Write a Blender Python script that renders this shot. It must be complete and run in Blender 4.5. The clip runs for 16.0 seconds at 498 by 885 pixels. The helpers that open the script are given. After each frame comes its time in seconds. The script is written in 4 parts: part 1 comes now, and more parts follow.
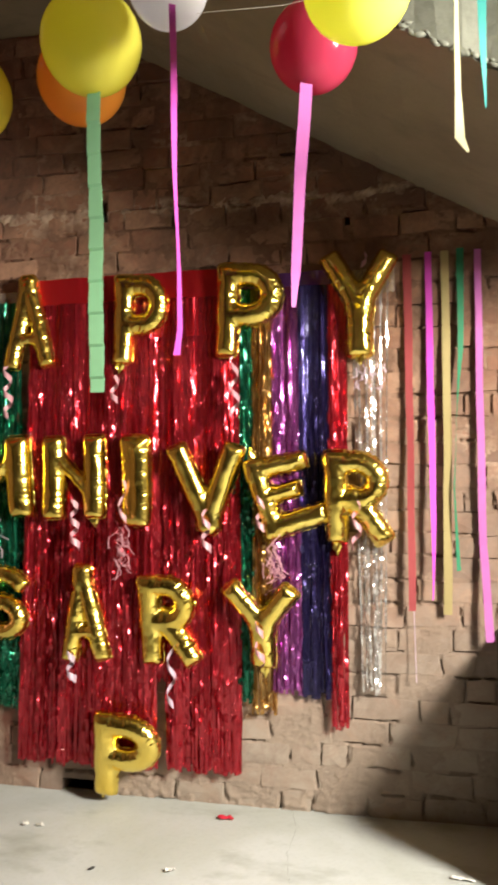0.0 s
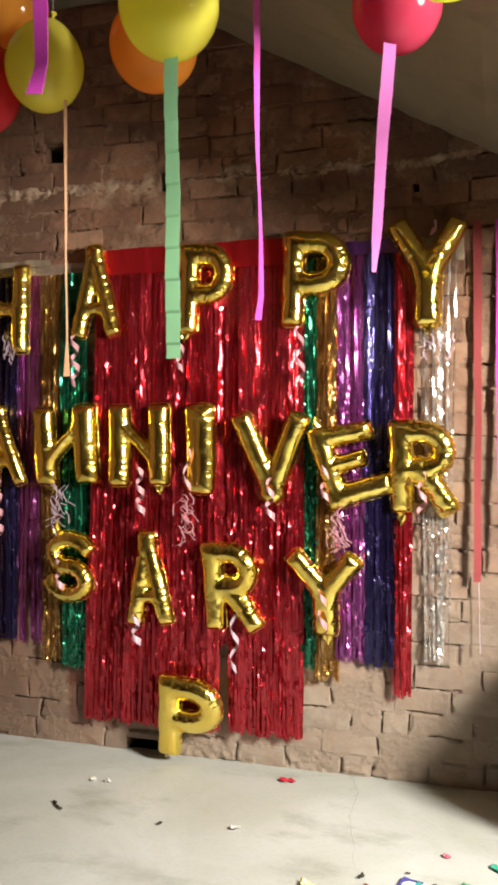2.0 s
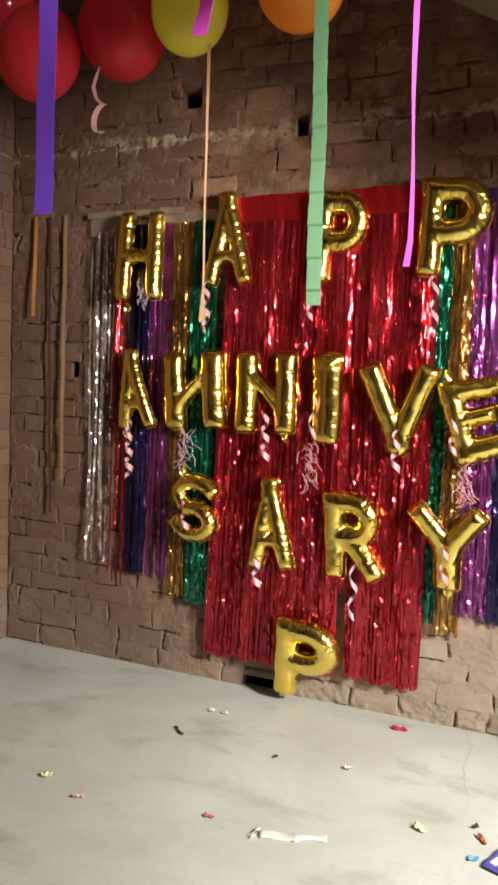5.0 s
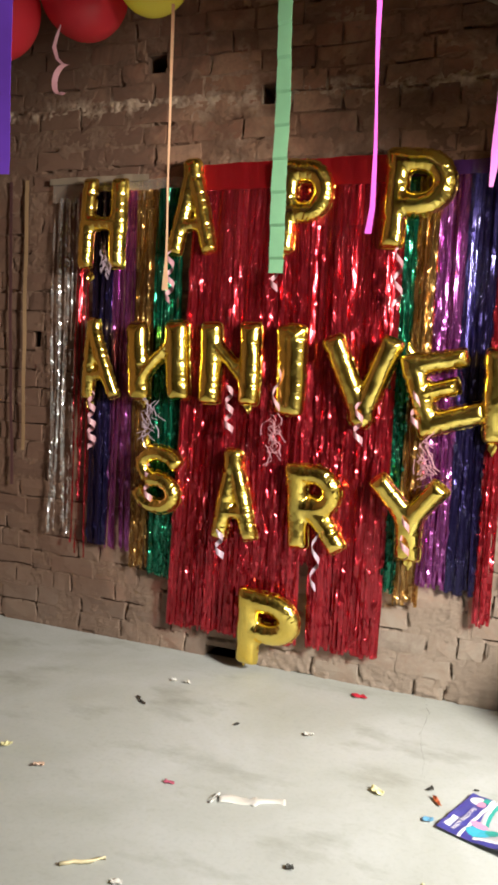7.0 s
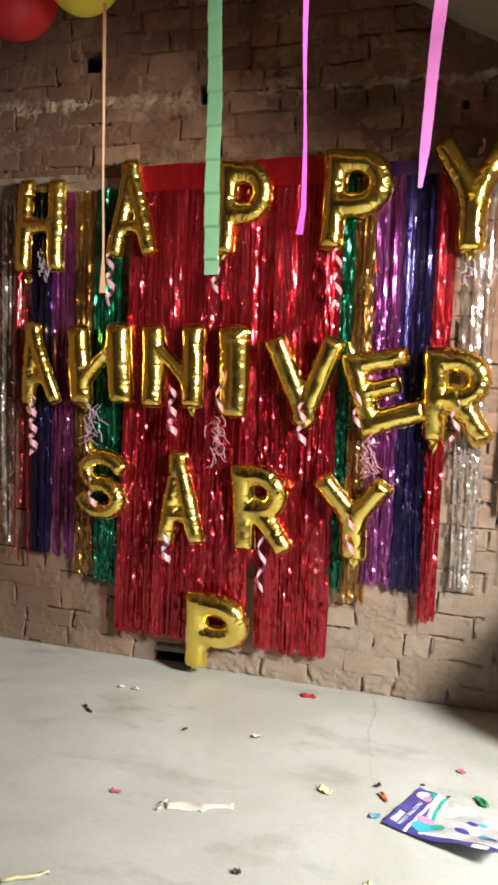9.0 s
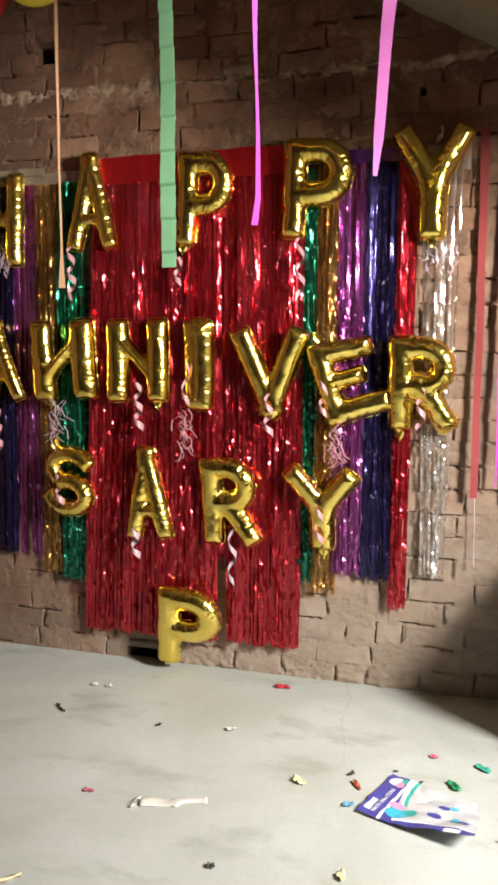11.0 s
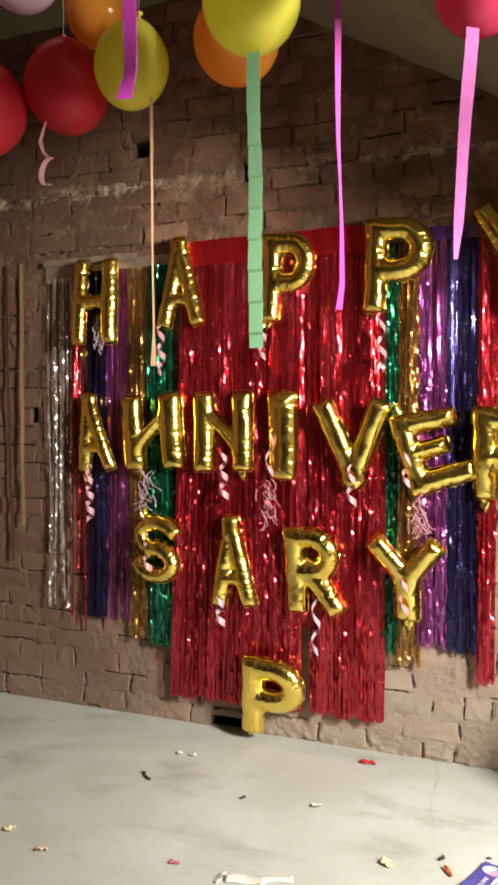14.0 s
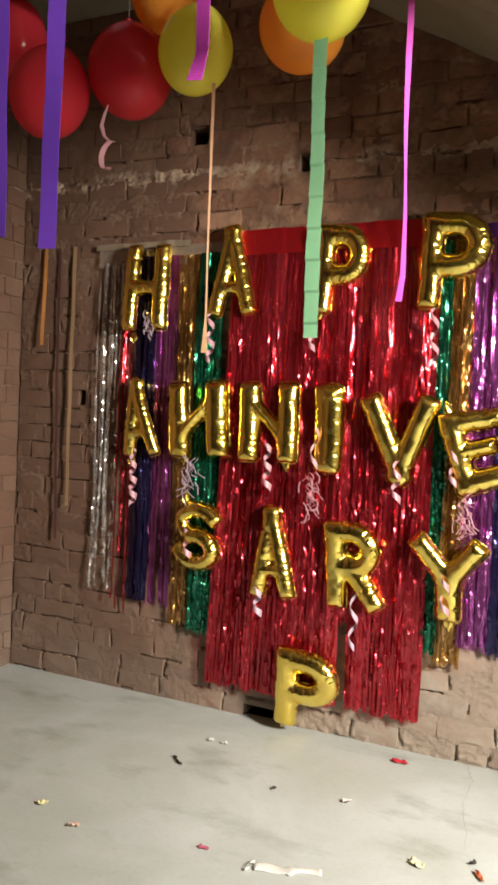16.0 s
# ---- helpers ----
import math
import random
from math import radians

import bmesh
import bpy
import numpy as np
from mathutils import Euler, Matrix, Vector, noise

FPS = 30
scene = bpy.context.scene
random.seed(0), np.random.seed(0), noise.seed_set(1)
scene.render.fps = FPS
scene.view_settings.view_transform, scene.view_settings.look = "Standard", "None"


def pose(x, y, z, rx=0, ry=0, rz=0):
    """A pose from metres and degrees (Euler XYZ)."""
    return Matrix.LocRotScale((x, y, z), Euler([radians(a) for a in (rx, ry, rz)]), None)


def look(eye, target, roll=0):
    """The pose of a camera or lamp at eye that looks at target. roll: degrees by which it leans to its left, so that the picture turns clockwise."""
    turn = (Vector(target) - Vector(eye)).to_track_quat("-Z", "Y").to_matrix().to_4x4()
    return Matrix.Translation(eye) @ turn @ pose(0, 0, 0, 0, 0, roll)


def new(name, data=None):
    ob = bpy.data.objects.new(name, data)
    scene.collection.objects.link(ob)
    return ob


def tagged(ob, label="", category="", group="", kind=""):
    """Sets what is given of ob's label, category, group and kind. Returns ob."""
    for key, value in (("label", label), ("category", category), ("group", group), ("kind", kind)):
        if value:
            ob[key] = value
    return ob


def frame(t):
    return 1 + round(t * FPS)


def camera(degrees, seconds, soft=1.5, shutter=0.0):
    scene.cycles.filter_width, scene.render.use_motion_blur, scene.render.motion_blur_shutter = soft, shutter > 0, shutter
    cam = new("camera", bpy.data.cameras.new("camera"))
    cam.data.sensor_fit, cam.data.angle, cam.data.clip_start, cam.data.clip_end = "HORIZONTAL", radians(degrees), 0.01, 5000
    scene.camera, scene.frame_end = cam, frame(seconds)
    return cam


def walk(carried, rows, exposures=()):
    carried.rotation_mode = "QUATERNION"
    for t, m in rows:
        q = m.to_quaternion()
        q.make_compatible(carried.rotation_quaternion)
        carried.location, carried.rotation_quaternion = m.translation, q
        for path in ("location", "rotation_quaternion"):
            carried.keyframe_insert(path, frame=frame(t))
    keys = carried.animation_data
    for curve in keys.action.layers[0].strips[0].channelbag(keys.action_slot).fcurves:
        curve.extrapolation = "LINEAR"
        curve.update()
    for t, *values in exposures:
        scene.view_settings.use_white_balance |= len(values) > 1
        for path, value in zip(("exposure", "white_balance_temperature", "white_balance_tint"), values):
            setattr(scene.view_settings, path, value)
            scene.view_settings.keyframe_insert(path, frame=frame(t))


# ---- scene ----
cam = camera(36.0, 16.0, soft=3.0, shutter=0.5)
PATH = [
    (0, (0.067, 0.05, 1.293), (-0.365, 2.002, 1.353), -0.6),
    (0.5, (0.045, 0.049, 1.285), (-0.46, 1.984, 1.307), -0.9),
    (1, (0.023, 0.034, 1.28), (-0.479, 1.97, 1.292), -0.9),
    (1.5, (0.012, 0.035, 1.274), (-0.5, 1.969, 1.273), -0.6),
    (2, (-0.014, 0.018, 1.269), (-0.552, 1.945, 1.266), -0.0),
    (2.5, (-0.031, 0.004, 1.265), (-0.642, 1.908, 1.253), 0.8),
    (3, (-0.04, -0.003, 1.263), (-0.698, 1.885, 1.237), 0.3),
    (3.5, (-0.054, -0.021, 1.26), (-0.733, 1.86, 1.225), 0.1),
    (4, (-0.069, -0.025, 1.263), (-0.814, 1.83, 1.201), 0.8),
    (6.5, (-0.083, -0.026, 1.226), (-0.864, 1.805, 1.032), 2.8),
    (7, (-0.064, -0.015, 1.228), (-0.777, 1.844, 1.043), 2.6),
    (7.5, (-0.059, -0.009, 1.226), (-0.76, 1.856, 1.046), 2.8),
    (8, (-0.058, -0.005, 1.225), (-0.746, 1.864, 1.04), 2.8),
    (8.5, (-0.044, 0.0, 1.227), (-0.693, 1.884, 1.05), 2.0),
    (9, (-0.029, 0.009, 1.232), (-0.631, 1.908, 1.054), 1.7),
    (11.5, (0.02, 0.035, 1.237), (-0.493, 1.958, 1.04), -0.5),
    (12, (0.039, 0.039, 1.243), (-0.445, 1.973, 1.082), -1.2),
    (12.5, (0.036, 0.018, 1.257), (-0.51, 1.939, 1.148), -1.0),
    (13, (0.006, -0.008, 1.266), (-0.676, 1.87, 1.183), -0.8),
    (13.5, (0.003, -0.024, 1.274), (-0.721, 1.839, 1.235), -0.5),
    (14, (0.002, -0.028, 1.273), (-0.738, 1.829, 1.233), -0.1),
    (14.5, (-0.013, -0.032, 1.272), (-0.784, 1.813, 1.225), 1.1),
    (15, (-0.021, -0.032, 1.266), (-0.822, 1.799, 1.199), 1.7),
    (15.5, (-0.025, -0.033, 1.265), (-0.829, 1.797, 1.193), 2.0),
    (16, (-0.031, -0.033, 1.259), (-0.859, 1.786, 1.201), 2.5),
]
EXPOSURES = [(0, 0.14, 6800, 10), (1, 0.13, 6800, 10), (2.5, 0.08, 6800, 10), (4, 0.05, 6750, 10), (6.5, 0.0, 6500, 10), (9, -0.05, 6500, 10), (11.5, -0.08, 6500, 10), (12.5, 0.0, 6650, 10), (13.5, 0.06, 6800, 10), (16, 0.05, 6700, 10)]
walk(cam, [(t, look(eye, target, roll)) for t, eye, target, roll in PATH], EXPOSURES)

# ---- world and light ----
world = bpy.data.worlds.new("world")
scene.world = world
world.use_nodes = True
wn = world.node_tree
sky = wn.nodes.new("ShaderNodeTexSky")
sky.sky_type, sky.sun_disc = "NISHITA", False
sky.sun_elevation, sky.sun_rotation = radians(50), radians(120)
wn.links.new(sky.outputs[0], wn.nodes["Background"].inputs[0])
wn.nodes["Background"].inputs[1].default_value = 0.12

WINDOW = (0.66, 1.24, 1.38, 2.55)
RIGHT_X, LEFT_X, FRONT_Y, BACK_Y, TOP_Z = 1.9, -2.63, -3.0, 2.93, 3.1


def area_lamp(name, wide, high, watts, colour, eye, target, spread):
    data = bpy.data.lights.new(name, "AREA")
    data.shape, data.size, data.size_y = "RECTANGLE", wide, high
    data.energy, data.color, data.spread = watts, colour, radians(spread)
    ob = new(name, data)
    ob.matrix_world = look(eye, target)
    tagged(ob, kind="structure")


# daylight of the window opening in the right wall
area_lamp("window_daylight", 0.5, 0.9, 50.0, (1.0, 0.96, 0.89), (RIGHT_X + 0.04, 0.95, 1.96), (0.4, 1.85, 0.35), 88)
area_lamp("window_skylight", 0.48, 0.66, 106.0, (1.0, 0.94, 0.84), (RIGHT_X + 0.05, 0.95, 2.1), (-0.1, 2.2, 2.0), 116)

# ---- materials ----


class Mat:
    """A small builder of node materials."""

    def __init__(self, name):
        self.m = bpy.data.materials.new(name)
        self.m.use_nodes = True
        self.t = self.m.node_tree
        self.b = self.t.nodes["Principled BSDF"]
        self.out = self.t.nodes["Material Output"]
        self.xyz = None

    def node(self, kind, **values):
        n = self.t.nodes.new(kind)
        for key, value in values.items():
            n.inputs[key.replace("_", " ")].default_value = value
        return n

    def link(self, a, b):
        self.t.links.new(a, b)

    def place(self, scale=(1, 1, 1), local=False):
        """World coordinates in metres, or the thing's own."""
        if local:
            src = self.node("ShaderNodeTexCoord").outputs["Object"]
        else:
            src = self.node("ShaderNodeNewGeometry").outputs["Position"]
        m = self.node("ShaderNodeMapping")
        m.inputs["Scale"].default_value = scale
        self.link(src, m.inputs["Vector"])
        return m.outputs["Vector"]

    def noise(self, scale, detail=4.0, rough=0.55, stretch=(1, 1, 1), local=False, distortion=0.0):
        n = self.node("ShaderNodeTexNoise", Scale=scale, Detail=detail, Roughness=rough, Distortion=distortion)
        self.link(self.place(stretch, local), n.inputs["Vector"])
        return n.outputs["Fac"]

    def ramp(self, fac, stops):
        r = self.node("ShaderNodeValToRGB")
        while len(r.color_ramp.elements) < len(stops):
            r.color_ramp.elements.new(0.5)
        for e, (p, c) in zip(r.color_ramp.elements, stops):
            e.position = p
            e.color = (*c, 1) if len(c) == 3 else c
        self.link(fac, r.inputs[0])
        return r.outputs[0]

    def steps(self, fac, lo, hi, a=0.0, b=1.0):
        r = self.node("ShaderNodeMapRange")
        r.inputs["From Min"].default_value, r.inputs["From Max"].default_value = lo, hi
        r.inputs["To Min"].default_value, r.inputs["To Max"].default_value = a, b
        self.link(fac, r.inputs["Value"])
        return r.outputs["Result"]

    def mix(self, fac, a, b, how="MIX"):
        n = self.node("ShaderNodeMix")
        n.data_type, n.blend_type = "RGBA", how
        for value, slot in ((fac, 0), (a, 6), (b, 7)):
            if isinstance(value, bpy.types.NodeSocket):
                self.link(value, n.inputs[slot])
            elif slot == 0:
                n.inputs[0].default_value = value
            else:
                n.inputs[slot].default_value = (*value, 1)
        return n.outputs[2]

    def math(self, op, a, b):
        n = self.node("ShaderNodeMath")
        n.operation = op
        for i, v in enumerate((a, b)):
            if isinstance(v, bpy.types.NodeSocket):
                self.link(v, n.inputs[i])
            else:
                n.inputs[i].default_value = v
        return n.outputs[0]

    def random(self):
        return self.node("ShaderNodeObjectInfo").outputs["Random"]

    def island(self):
        return self.node("ShaderNodeNewGeometry").outputs["Random Per Island"]

    def bump(self, height, strength, distance):
        n = self.node("ShaderNodeBump", Strength=strength, Distance=distance)
        self.link(height, n.inputs["Height"])
        self.link(n.outputs[0], self.b.inputs["Normal"])
        return n

    def color(self, value):
        if isinstance(value, bpy.types.NodeSocket):
            self.link(value, self.b.inputs["Base Color"])
        else:
            self.b.inputs["Base Color"].default_value = (*value, 1)

    def set(self, **values):
        for key, value in values.items():
            slot = self.b.inputs[key.replace("_", " ")]
            if isinstance(value, bpy.types.NodeSocket):
                self.link(value, slot)
            else:
                slot.default_value = value
        return self


def brick_material(name, single):
    m = Mat(name)
    pick = m.random() if single else m.island()
    base = m.ramp(pick, [(0.0, (0.13, 0.052, 0.031)), (0.3, (0.23, 0.10, 0.058)), (0.65, (0.30, 0.138, 0.082)), (1.0, (0.36, 0.20, 0.125))])
    grain = m.noise(55, 6, 0.65)
    base = m.mix(m.steps(grain, 0.35, 0.75, 0, 0.55), base, (0.17, 0.10, 0.07))
    wash = m.noise(4.2, 7, 0.68, distortion=0.6)
    base = m.mix(m.steps(wash, 0.48, 0.66, 0.0, 0.75), base, (0.35, 0.215, 0.135))
    # blotchy soot, plus the dimmer light towards the left corner painted in
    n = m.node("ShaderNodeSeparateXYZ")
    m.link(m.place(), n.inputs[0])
    soot_shade = m.math("ADD", m.noise(1.7, 6, 0.7, distortion=0.8), m.steps(n.outputs[0], -1.5, -2.2, 0.0, 0.26))
    base = m.mix(m.steps(soot_shade, 0.42, 0.62, 0.0, 0.8), base, (0.10, 0.056, 0.037))
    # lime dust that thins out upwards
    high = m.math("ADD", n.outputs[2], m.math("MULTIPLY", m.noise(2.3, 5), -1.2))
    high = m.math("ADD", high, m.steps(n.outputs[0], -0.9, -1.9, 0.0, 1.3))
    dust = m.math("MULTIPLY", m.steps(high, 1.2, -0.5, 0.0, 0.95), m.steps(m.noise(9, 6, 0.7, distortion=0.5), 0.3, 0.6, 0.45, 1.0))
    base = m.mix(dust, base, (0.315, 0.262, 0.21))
    m.color(base)
    m.set(Roughness=0.92)
    m.bump(m.math("ADD", m.math("MULTIPLY", grain, 0.5), m.math("MULTIPLY", m.noise(11, 6, 0.62), 1.6)), 0.36, 0.007)
    return m.m


def mortar_material():
    m = Mat("mortar")
    c = m.ramp(m.noise(6, 6, 0.65), [(0.3, (0.12, 0.056, 0.034)), (0.5, (0.22, 0.118, 0.073)), (0.68, (0.40, 0.27, 0.19))])
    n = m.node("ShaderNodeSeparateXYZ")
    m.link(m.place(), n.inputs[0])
    # soot blotches, with the left corner's shade painted into the mortar as well
    soot_shade = m.math("ADD", m.noise(1.7, 6, 0.7, distortion=0.8), m.steps(n.outputs[0], -1.5, -2.2, 0.0, 0.26))
    c = m.mix(m.steps(soot_shade, 0.42, 0.62, 0.0, 0.75), c, (0.115, 0.066, 0.043))
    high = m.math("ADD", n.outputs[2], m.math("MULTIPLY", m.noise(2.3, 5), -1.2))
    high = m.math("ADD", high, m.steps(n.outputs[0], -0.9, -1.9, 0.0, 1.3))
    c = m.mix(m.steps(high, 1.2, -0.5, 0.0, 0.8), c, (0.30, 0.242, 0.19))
    # the paler mortar of one thick joint
    off = m.math("ABSOLUTE", m.math("ADD", n.outputs[2], -2.325), 0.0)
    thick = m.math("MULTIPLY", m.steps(off, 0.05, 0.015, 0.0, 1.0), m.steps(m.noise(13, 5, 0.6), 0.42, 0.6, 0.0, 0.9))
    c = m.mix(thick, c, (0.50, 0.38, 0.28))
    m.color(c)
    m.set(Roughness=0.95)
    m.bump(m.noise(40, 6, 0.7), 0.8, 0.01)
    return m.m


def concrete_material(name, low, high, stain, bump_size=0.003):
    m = Mat(name)
    c = m.ramp(m.noise(1.6, 6, 0.6, distortion=0.4), [(0.3, low), (0.7, high)])
    c = m.mix(m.steps(m.noise(3.6, 5, 0.6, (0.8, 1.5, 1)), 0.55, 0.75, 0, 0.62), c, stain)
    c = m.mix(m.steps(m.noise(70, 3, 0.6), 0.5, 0.85, 0, 0.15), c, tuple(0.6 * v for v in stain))
    m.color(c)
    m.set(Roughness=m.steps(m.noise(3.0, 4), 0.3, 0.7, 0.55, 0.85))
    m.bump(m.math("ADD", m.noise(25, 6, 0.6), m.math("MULTIPLY", m.noise(4, 3), 2.0)), 0.4, bump_size)
    return m.m


def foil_material(name, colour, rough=0.2, crinkle=0.5, see_through=0.0, stretch=(1, 1, 0.12), scale=70, glint=1.0):
    """Thin tinsel film: long soft streaks, with small dents that catch the light."""
    m = Mat(name)
    tone = m.steps(m.island(), 0, 1, 0.78, 1.1)
    n = m.node("ShaderNodeHueSaturation")
    n.inputs["Color"].default_value = (*colour, 1)
    m.link(tone, n.inputs["Value"])
    m.color(n.outputs[0])
    m.set(Metallic=0.82, Roughness=rough, Coat_Weight=0.9, Coat_Roughness=0.06)
    streak = m.noise(scale, 3, 0.5, stretch)
    dent = m.steps(m.noise(125, 2, 0.5, (1, 1, 0.6)), 0.60, 0.72, 0.0, 1.1 * glint)
    m.bump(m.math("ADD", streak, dent), crinkle, 0.005)
    m.link(m.b.inputs["Normal"].links[0].from_socket, m.b.inputs["Coat Normal"])
    if see_through:
        clear = m.node("ShaderNodeBsdfTransparent")
        clear.inputs[0].default_value = (*[min(1.0, v * 1.2 + 0.04) for v in colour], 1)
        both = m.node("ShaderNodeMixShader")
        both.inputs[0].default_value = see_through
        m.link(m.b.outputs[0], both.inputs[1])
        m.link(clear.outputs[0], both.inputs[2])
        m.link(both.outputs[0], m.out.inputs[0])
    return m.m


def gold_material():
    m = Mat("gold_foil")
    m.color(m.ramp(m.noise(7, 3), [(0.3, (0.94, 0.68, 0.13)), (0.7, (0.98, 0.78, 0.20))]))
    m.set(Metallic=1.0, Roughness=m.steps(m.noise(12, 3), 0.3, 0.7, 0.12, 0.22))
    m.bump(m.noise(34, 2, 0.4, local=True), 0.08, 0.004)
    return m.m


def latex_material(name, colour):
    m = Mat(name)
    m.color(m.mix(m.steps(m.noise(9, 3), 0.3, 0.7, 0, 0.1), colour, tuple(0.75 * v for v in colour)))
    m.set(Roughness=0.13, Specular_IOR_Level=0.4)
    thin = m.node("ShaderNodeBsdfTranslucent")
    thin.inputs[0].default_value = (*colour, 1)
    both = m.node("ShaderNodeMixShader")
    both.inputs[0].default_value = 0.5
    m.link(m.b.outputs[0], both.inputs[1])
    m.link(thin.outputs[0], both.inputs[2])
    m.link(both.outputs[0], m.out.inputs[0])
    return m.m


def paper_material(name, colour, rough=0.7):
    m = Mat(name)
    m.color(m.mix(m.steps(m.noise(30, 4), 0.35, 0.7, 0, 0.35), colour, tuple(0.8 * v for v in colour)))
    m.set(Roughness=rough)
    m.bump(m.noise(220, 2, 0.5, (1, 1, 0.1)), 0.3, 0.001)
    thin = m.node("ShaderNodeBsdfTranslucent")
    thin.inputs[0].default_value = (*colour, 1)
    both = m.node("ShaderNodeMixShader")
    both.inputs[0].default_value = 0.25
    m.link(m.b.outputs[0], both.inputs[1])
    m.link(thin.outputs[0], both.inputs[2])
    m.link(both.outputs[0], m.out.inputs[0])
    return m.m


def plain_material(name, colour, rough=0.5, metal=0.0):
    m = Mat(name)
    m.color(m.mix(m.steps(m.noise(60, 3), 0.35, 0.7, 0, 0.3), colour, tuple(0.7 * v for v in colour)))
    m.set(Roughness=rough, Metallic=metal)
    return m.m


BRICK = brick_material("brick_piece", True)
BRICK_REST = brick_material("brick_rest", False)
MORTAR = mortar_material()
FLOOR = concrete_material("floor_concrete", (0.345, 0.36, 0.325), (0.48, 0.505, 0.505), (0.20, 0.205, 0.165))
SLAB = concrete_material("slab_concrete", (0.17, 0.14, 0.095), (0.26, 0.215, 0.15), (0.11, 0.085, 0.06), 0.006)
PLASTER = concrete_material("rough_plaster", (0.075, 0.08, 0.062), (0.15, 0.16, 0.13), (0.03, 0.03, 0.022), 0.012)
DRAB = concrete_material("drab_plaster", (0.42, 0.37, 0.30), (0.54, 0.49, 0.41), (0.26, 0.21, 0.16), 0.008)
# near-black, so that the added shadow block bounces little light into its shadow
BLOCK_DARK = concrete_material("block_dark", (0.05, 0.04, 0.03), (0.09, 0.07, 0.05), (0.03, 0.025, 0.02), 0.006)
GOLD = gold_material()
FOIL = {
    "red": foil_material("red_foil", (0.56, 0.03, 0.05), see_through=0.42),
    "green": foil_material("green_foil", (0.007, 0.19, 0.10), see_through=0.36, glint=1.4),
    "gold": foil_material("gold_strand_foil", (0.50, 0.29, 0.085), see_through=0.46, glint=1.4),
    "purple": foil_material("purple_foil", (0.46, 0.12, 0.43), see_through=0.48),
    "blue": foil_material("blue_foil", (0.04, 0.03, 0.13), rough=0.26, see_through=0.46),
    "silver": foil_material("silver_foil", (0.86, 0.84, 0.82), rough=0.12, crinkle=0.8, see_through=0.25, glint=1.6),
}
HEADER_RED = foil_material("red_header_film", (0.66, 0.02, 0.03), rough=0.38, crinkle=0.25, see_through=0.12, stretch=(1, 1, 1), scale=14)
HEADER_BLUE = foil_material("blue_header_film", (0.10, 0.03, 0.20), rough=0.38, crinkle=0.25, see_through=0.12, stretch=(1, 1, 1), scale=14)
CLEAR = foil_material("clear_header_film", (0.80, 0.75, 0.68), rough=0.6, crinkle=0.25, see_through=0.72, stretch=(1, 1, 1), scale=14)
TAPE = paper_material("pale_tape", (0.27, 0.21, 0.15))

# ---- building blocks ----


def mesh_of(name, verts, faces, material, smooth=False):
    me = bpy.data.meshes.new(name)
    me.from_pydata([tuple(v) for v in verts], [], [tuple(f) for f in faces])
    me.materials.append(material)
    if smooth:
        me.polygons.foreach_set("use_smooth", [True] * len(me.polygons))
    me.update()
    return me


def part(name, me, parent=None, label=""):
    """Links a mesh as one object, under a thing or part where one is given."""
    ob = new(name, me)
    ob.parent = parent
    if label:
        ob["label"] = label
    return ob


def wall_sheet(name, x0, x1, z0, z1, depth, holes, material):
    """A wall in its own frame: front face at y = 0, thickness to y = depth, with blind holes of their own depth (x0, x1, z0, z1, d)."""
    xs = sorted({x0, x1, *(v for h in holes for v in h[:2])})
    zs = sorted({z0, z1, *(v for h in holes for v in h[2:4])})
    verts, faces = [], []

    def quad(*pts):
        k = len(verts)
        verts.extend(pts)
        faces.append((k, k + 1, k + 2, k + 3))

    for a, b in zip(xs, xs[1:]):
        for c, d in zip(zs, zs[1:]):
            if not any(h[0] - 1e-6 <= a and b <= h[1] + 1e-6 and h[2] - 1e-6 <= c and d <= h[3] + 1e-6 for h in holes):
                quad((a, 0, c), (b, 0, c), (b, 0, d), (a, 0, d))
    for a, b, c, d, deep in holes:
        quad((a, 0, c), (a, 0, d), (a, deep, d), (a, deep, c))
        quad((b, 0, c), (b, deep, c), (b, deep, d), (b, 0, d))
        quad((a, 0, c), (a, deep, c), (b, deep, c), (b, 0, c))
        quad((a, 0, d), (b, 0, d), (b, deep, d), (a, deep, d))
        if deep < depth:
            quad((a, deep, c), (b, deep, c), (b, deep, d), (a, deep, d))
    if not any(h[4] >= depth for h in holes):
        quad((x0, depth, z0), (x0, depth, z1), (x1, depth, z1), (x1, depth, z0))
    else:
        for a, b in zip(xs, xs[1:]):
            for c, d in zip(zs, zs[1:]):
                if not any(h[4] >= depth and h[0] - 1e-6 <= a and b <= h[1] + 1e-6 and h[2] - 1e-6 <= c and d <= h[3] + 1e-6 for h in holes):
                    quad((a, depth, c), (a, depth, d), (b, depth, d), (b, depth, c))
    quad((x0, 0, z1), (x1, 0, z1), (x1, depth, z1), (x0, depth, z1))
    quad((x0, 0, z0), (x0, depth, z0), (x1, depth, z0), (x1, 0, z0))
    quad((x0, 0, z0), (x0, 0, z1), (x0, depth, z1), (x0, depth, z0))
    quad((x1, 0, z0), (x1, depth, z0), (x1, depth, z1), (x1, 0, z1))
    return mesh_of(name, verts, faces, material)


COURSE = 0.086


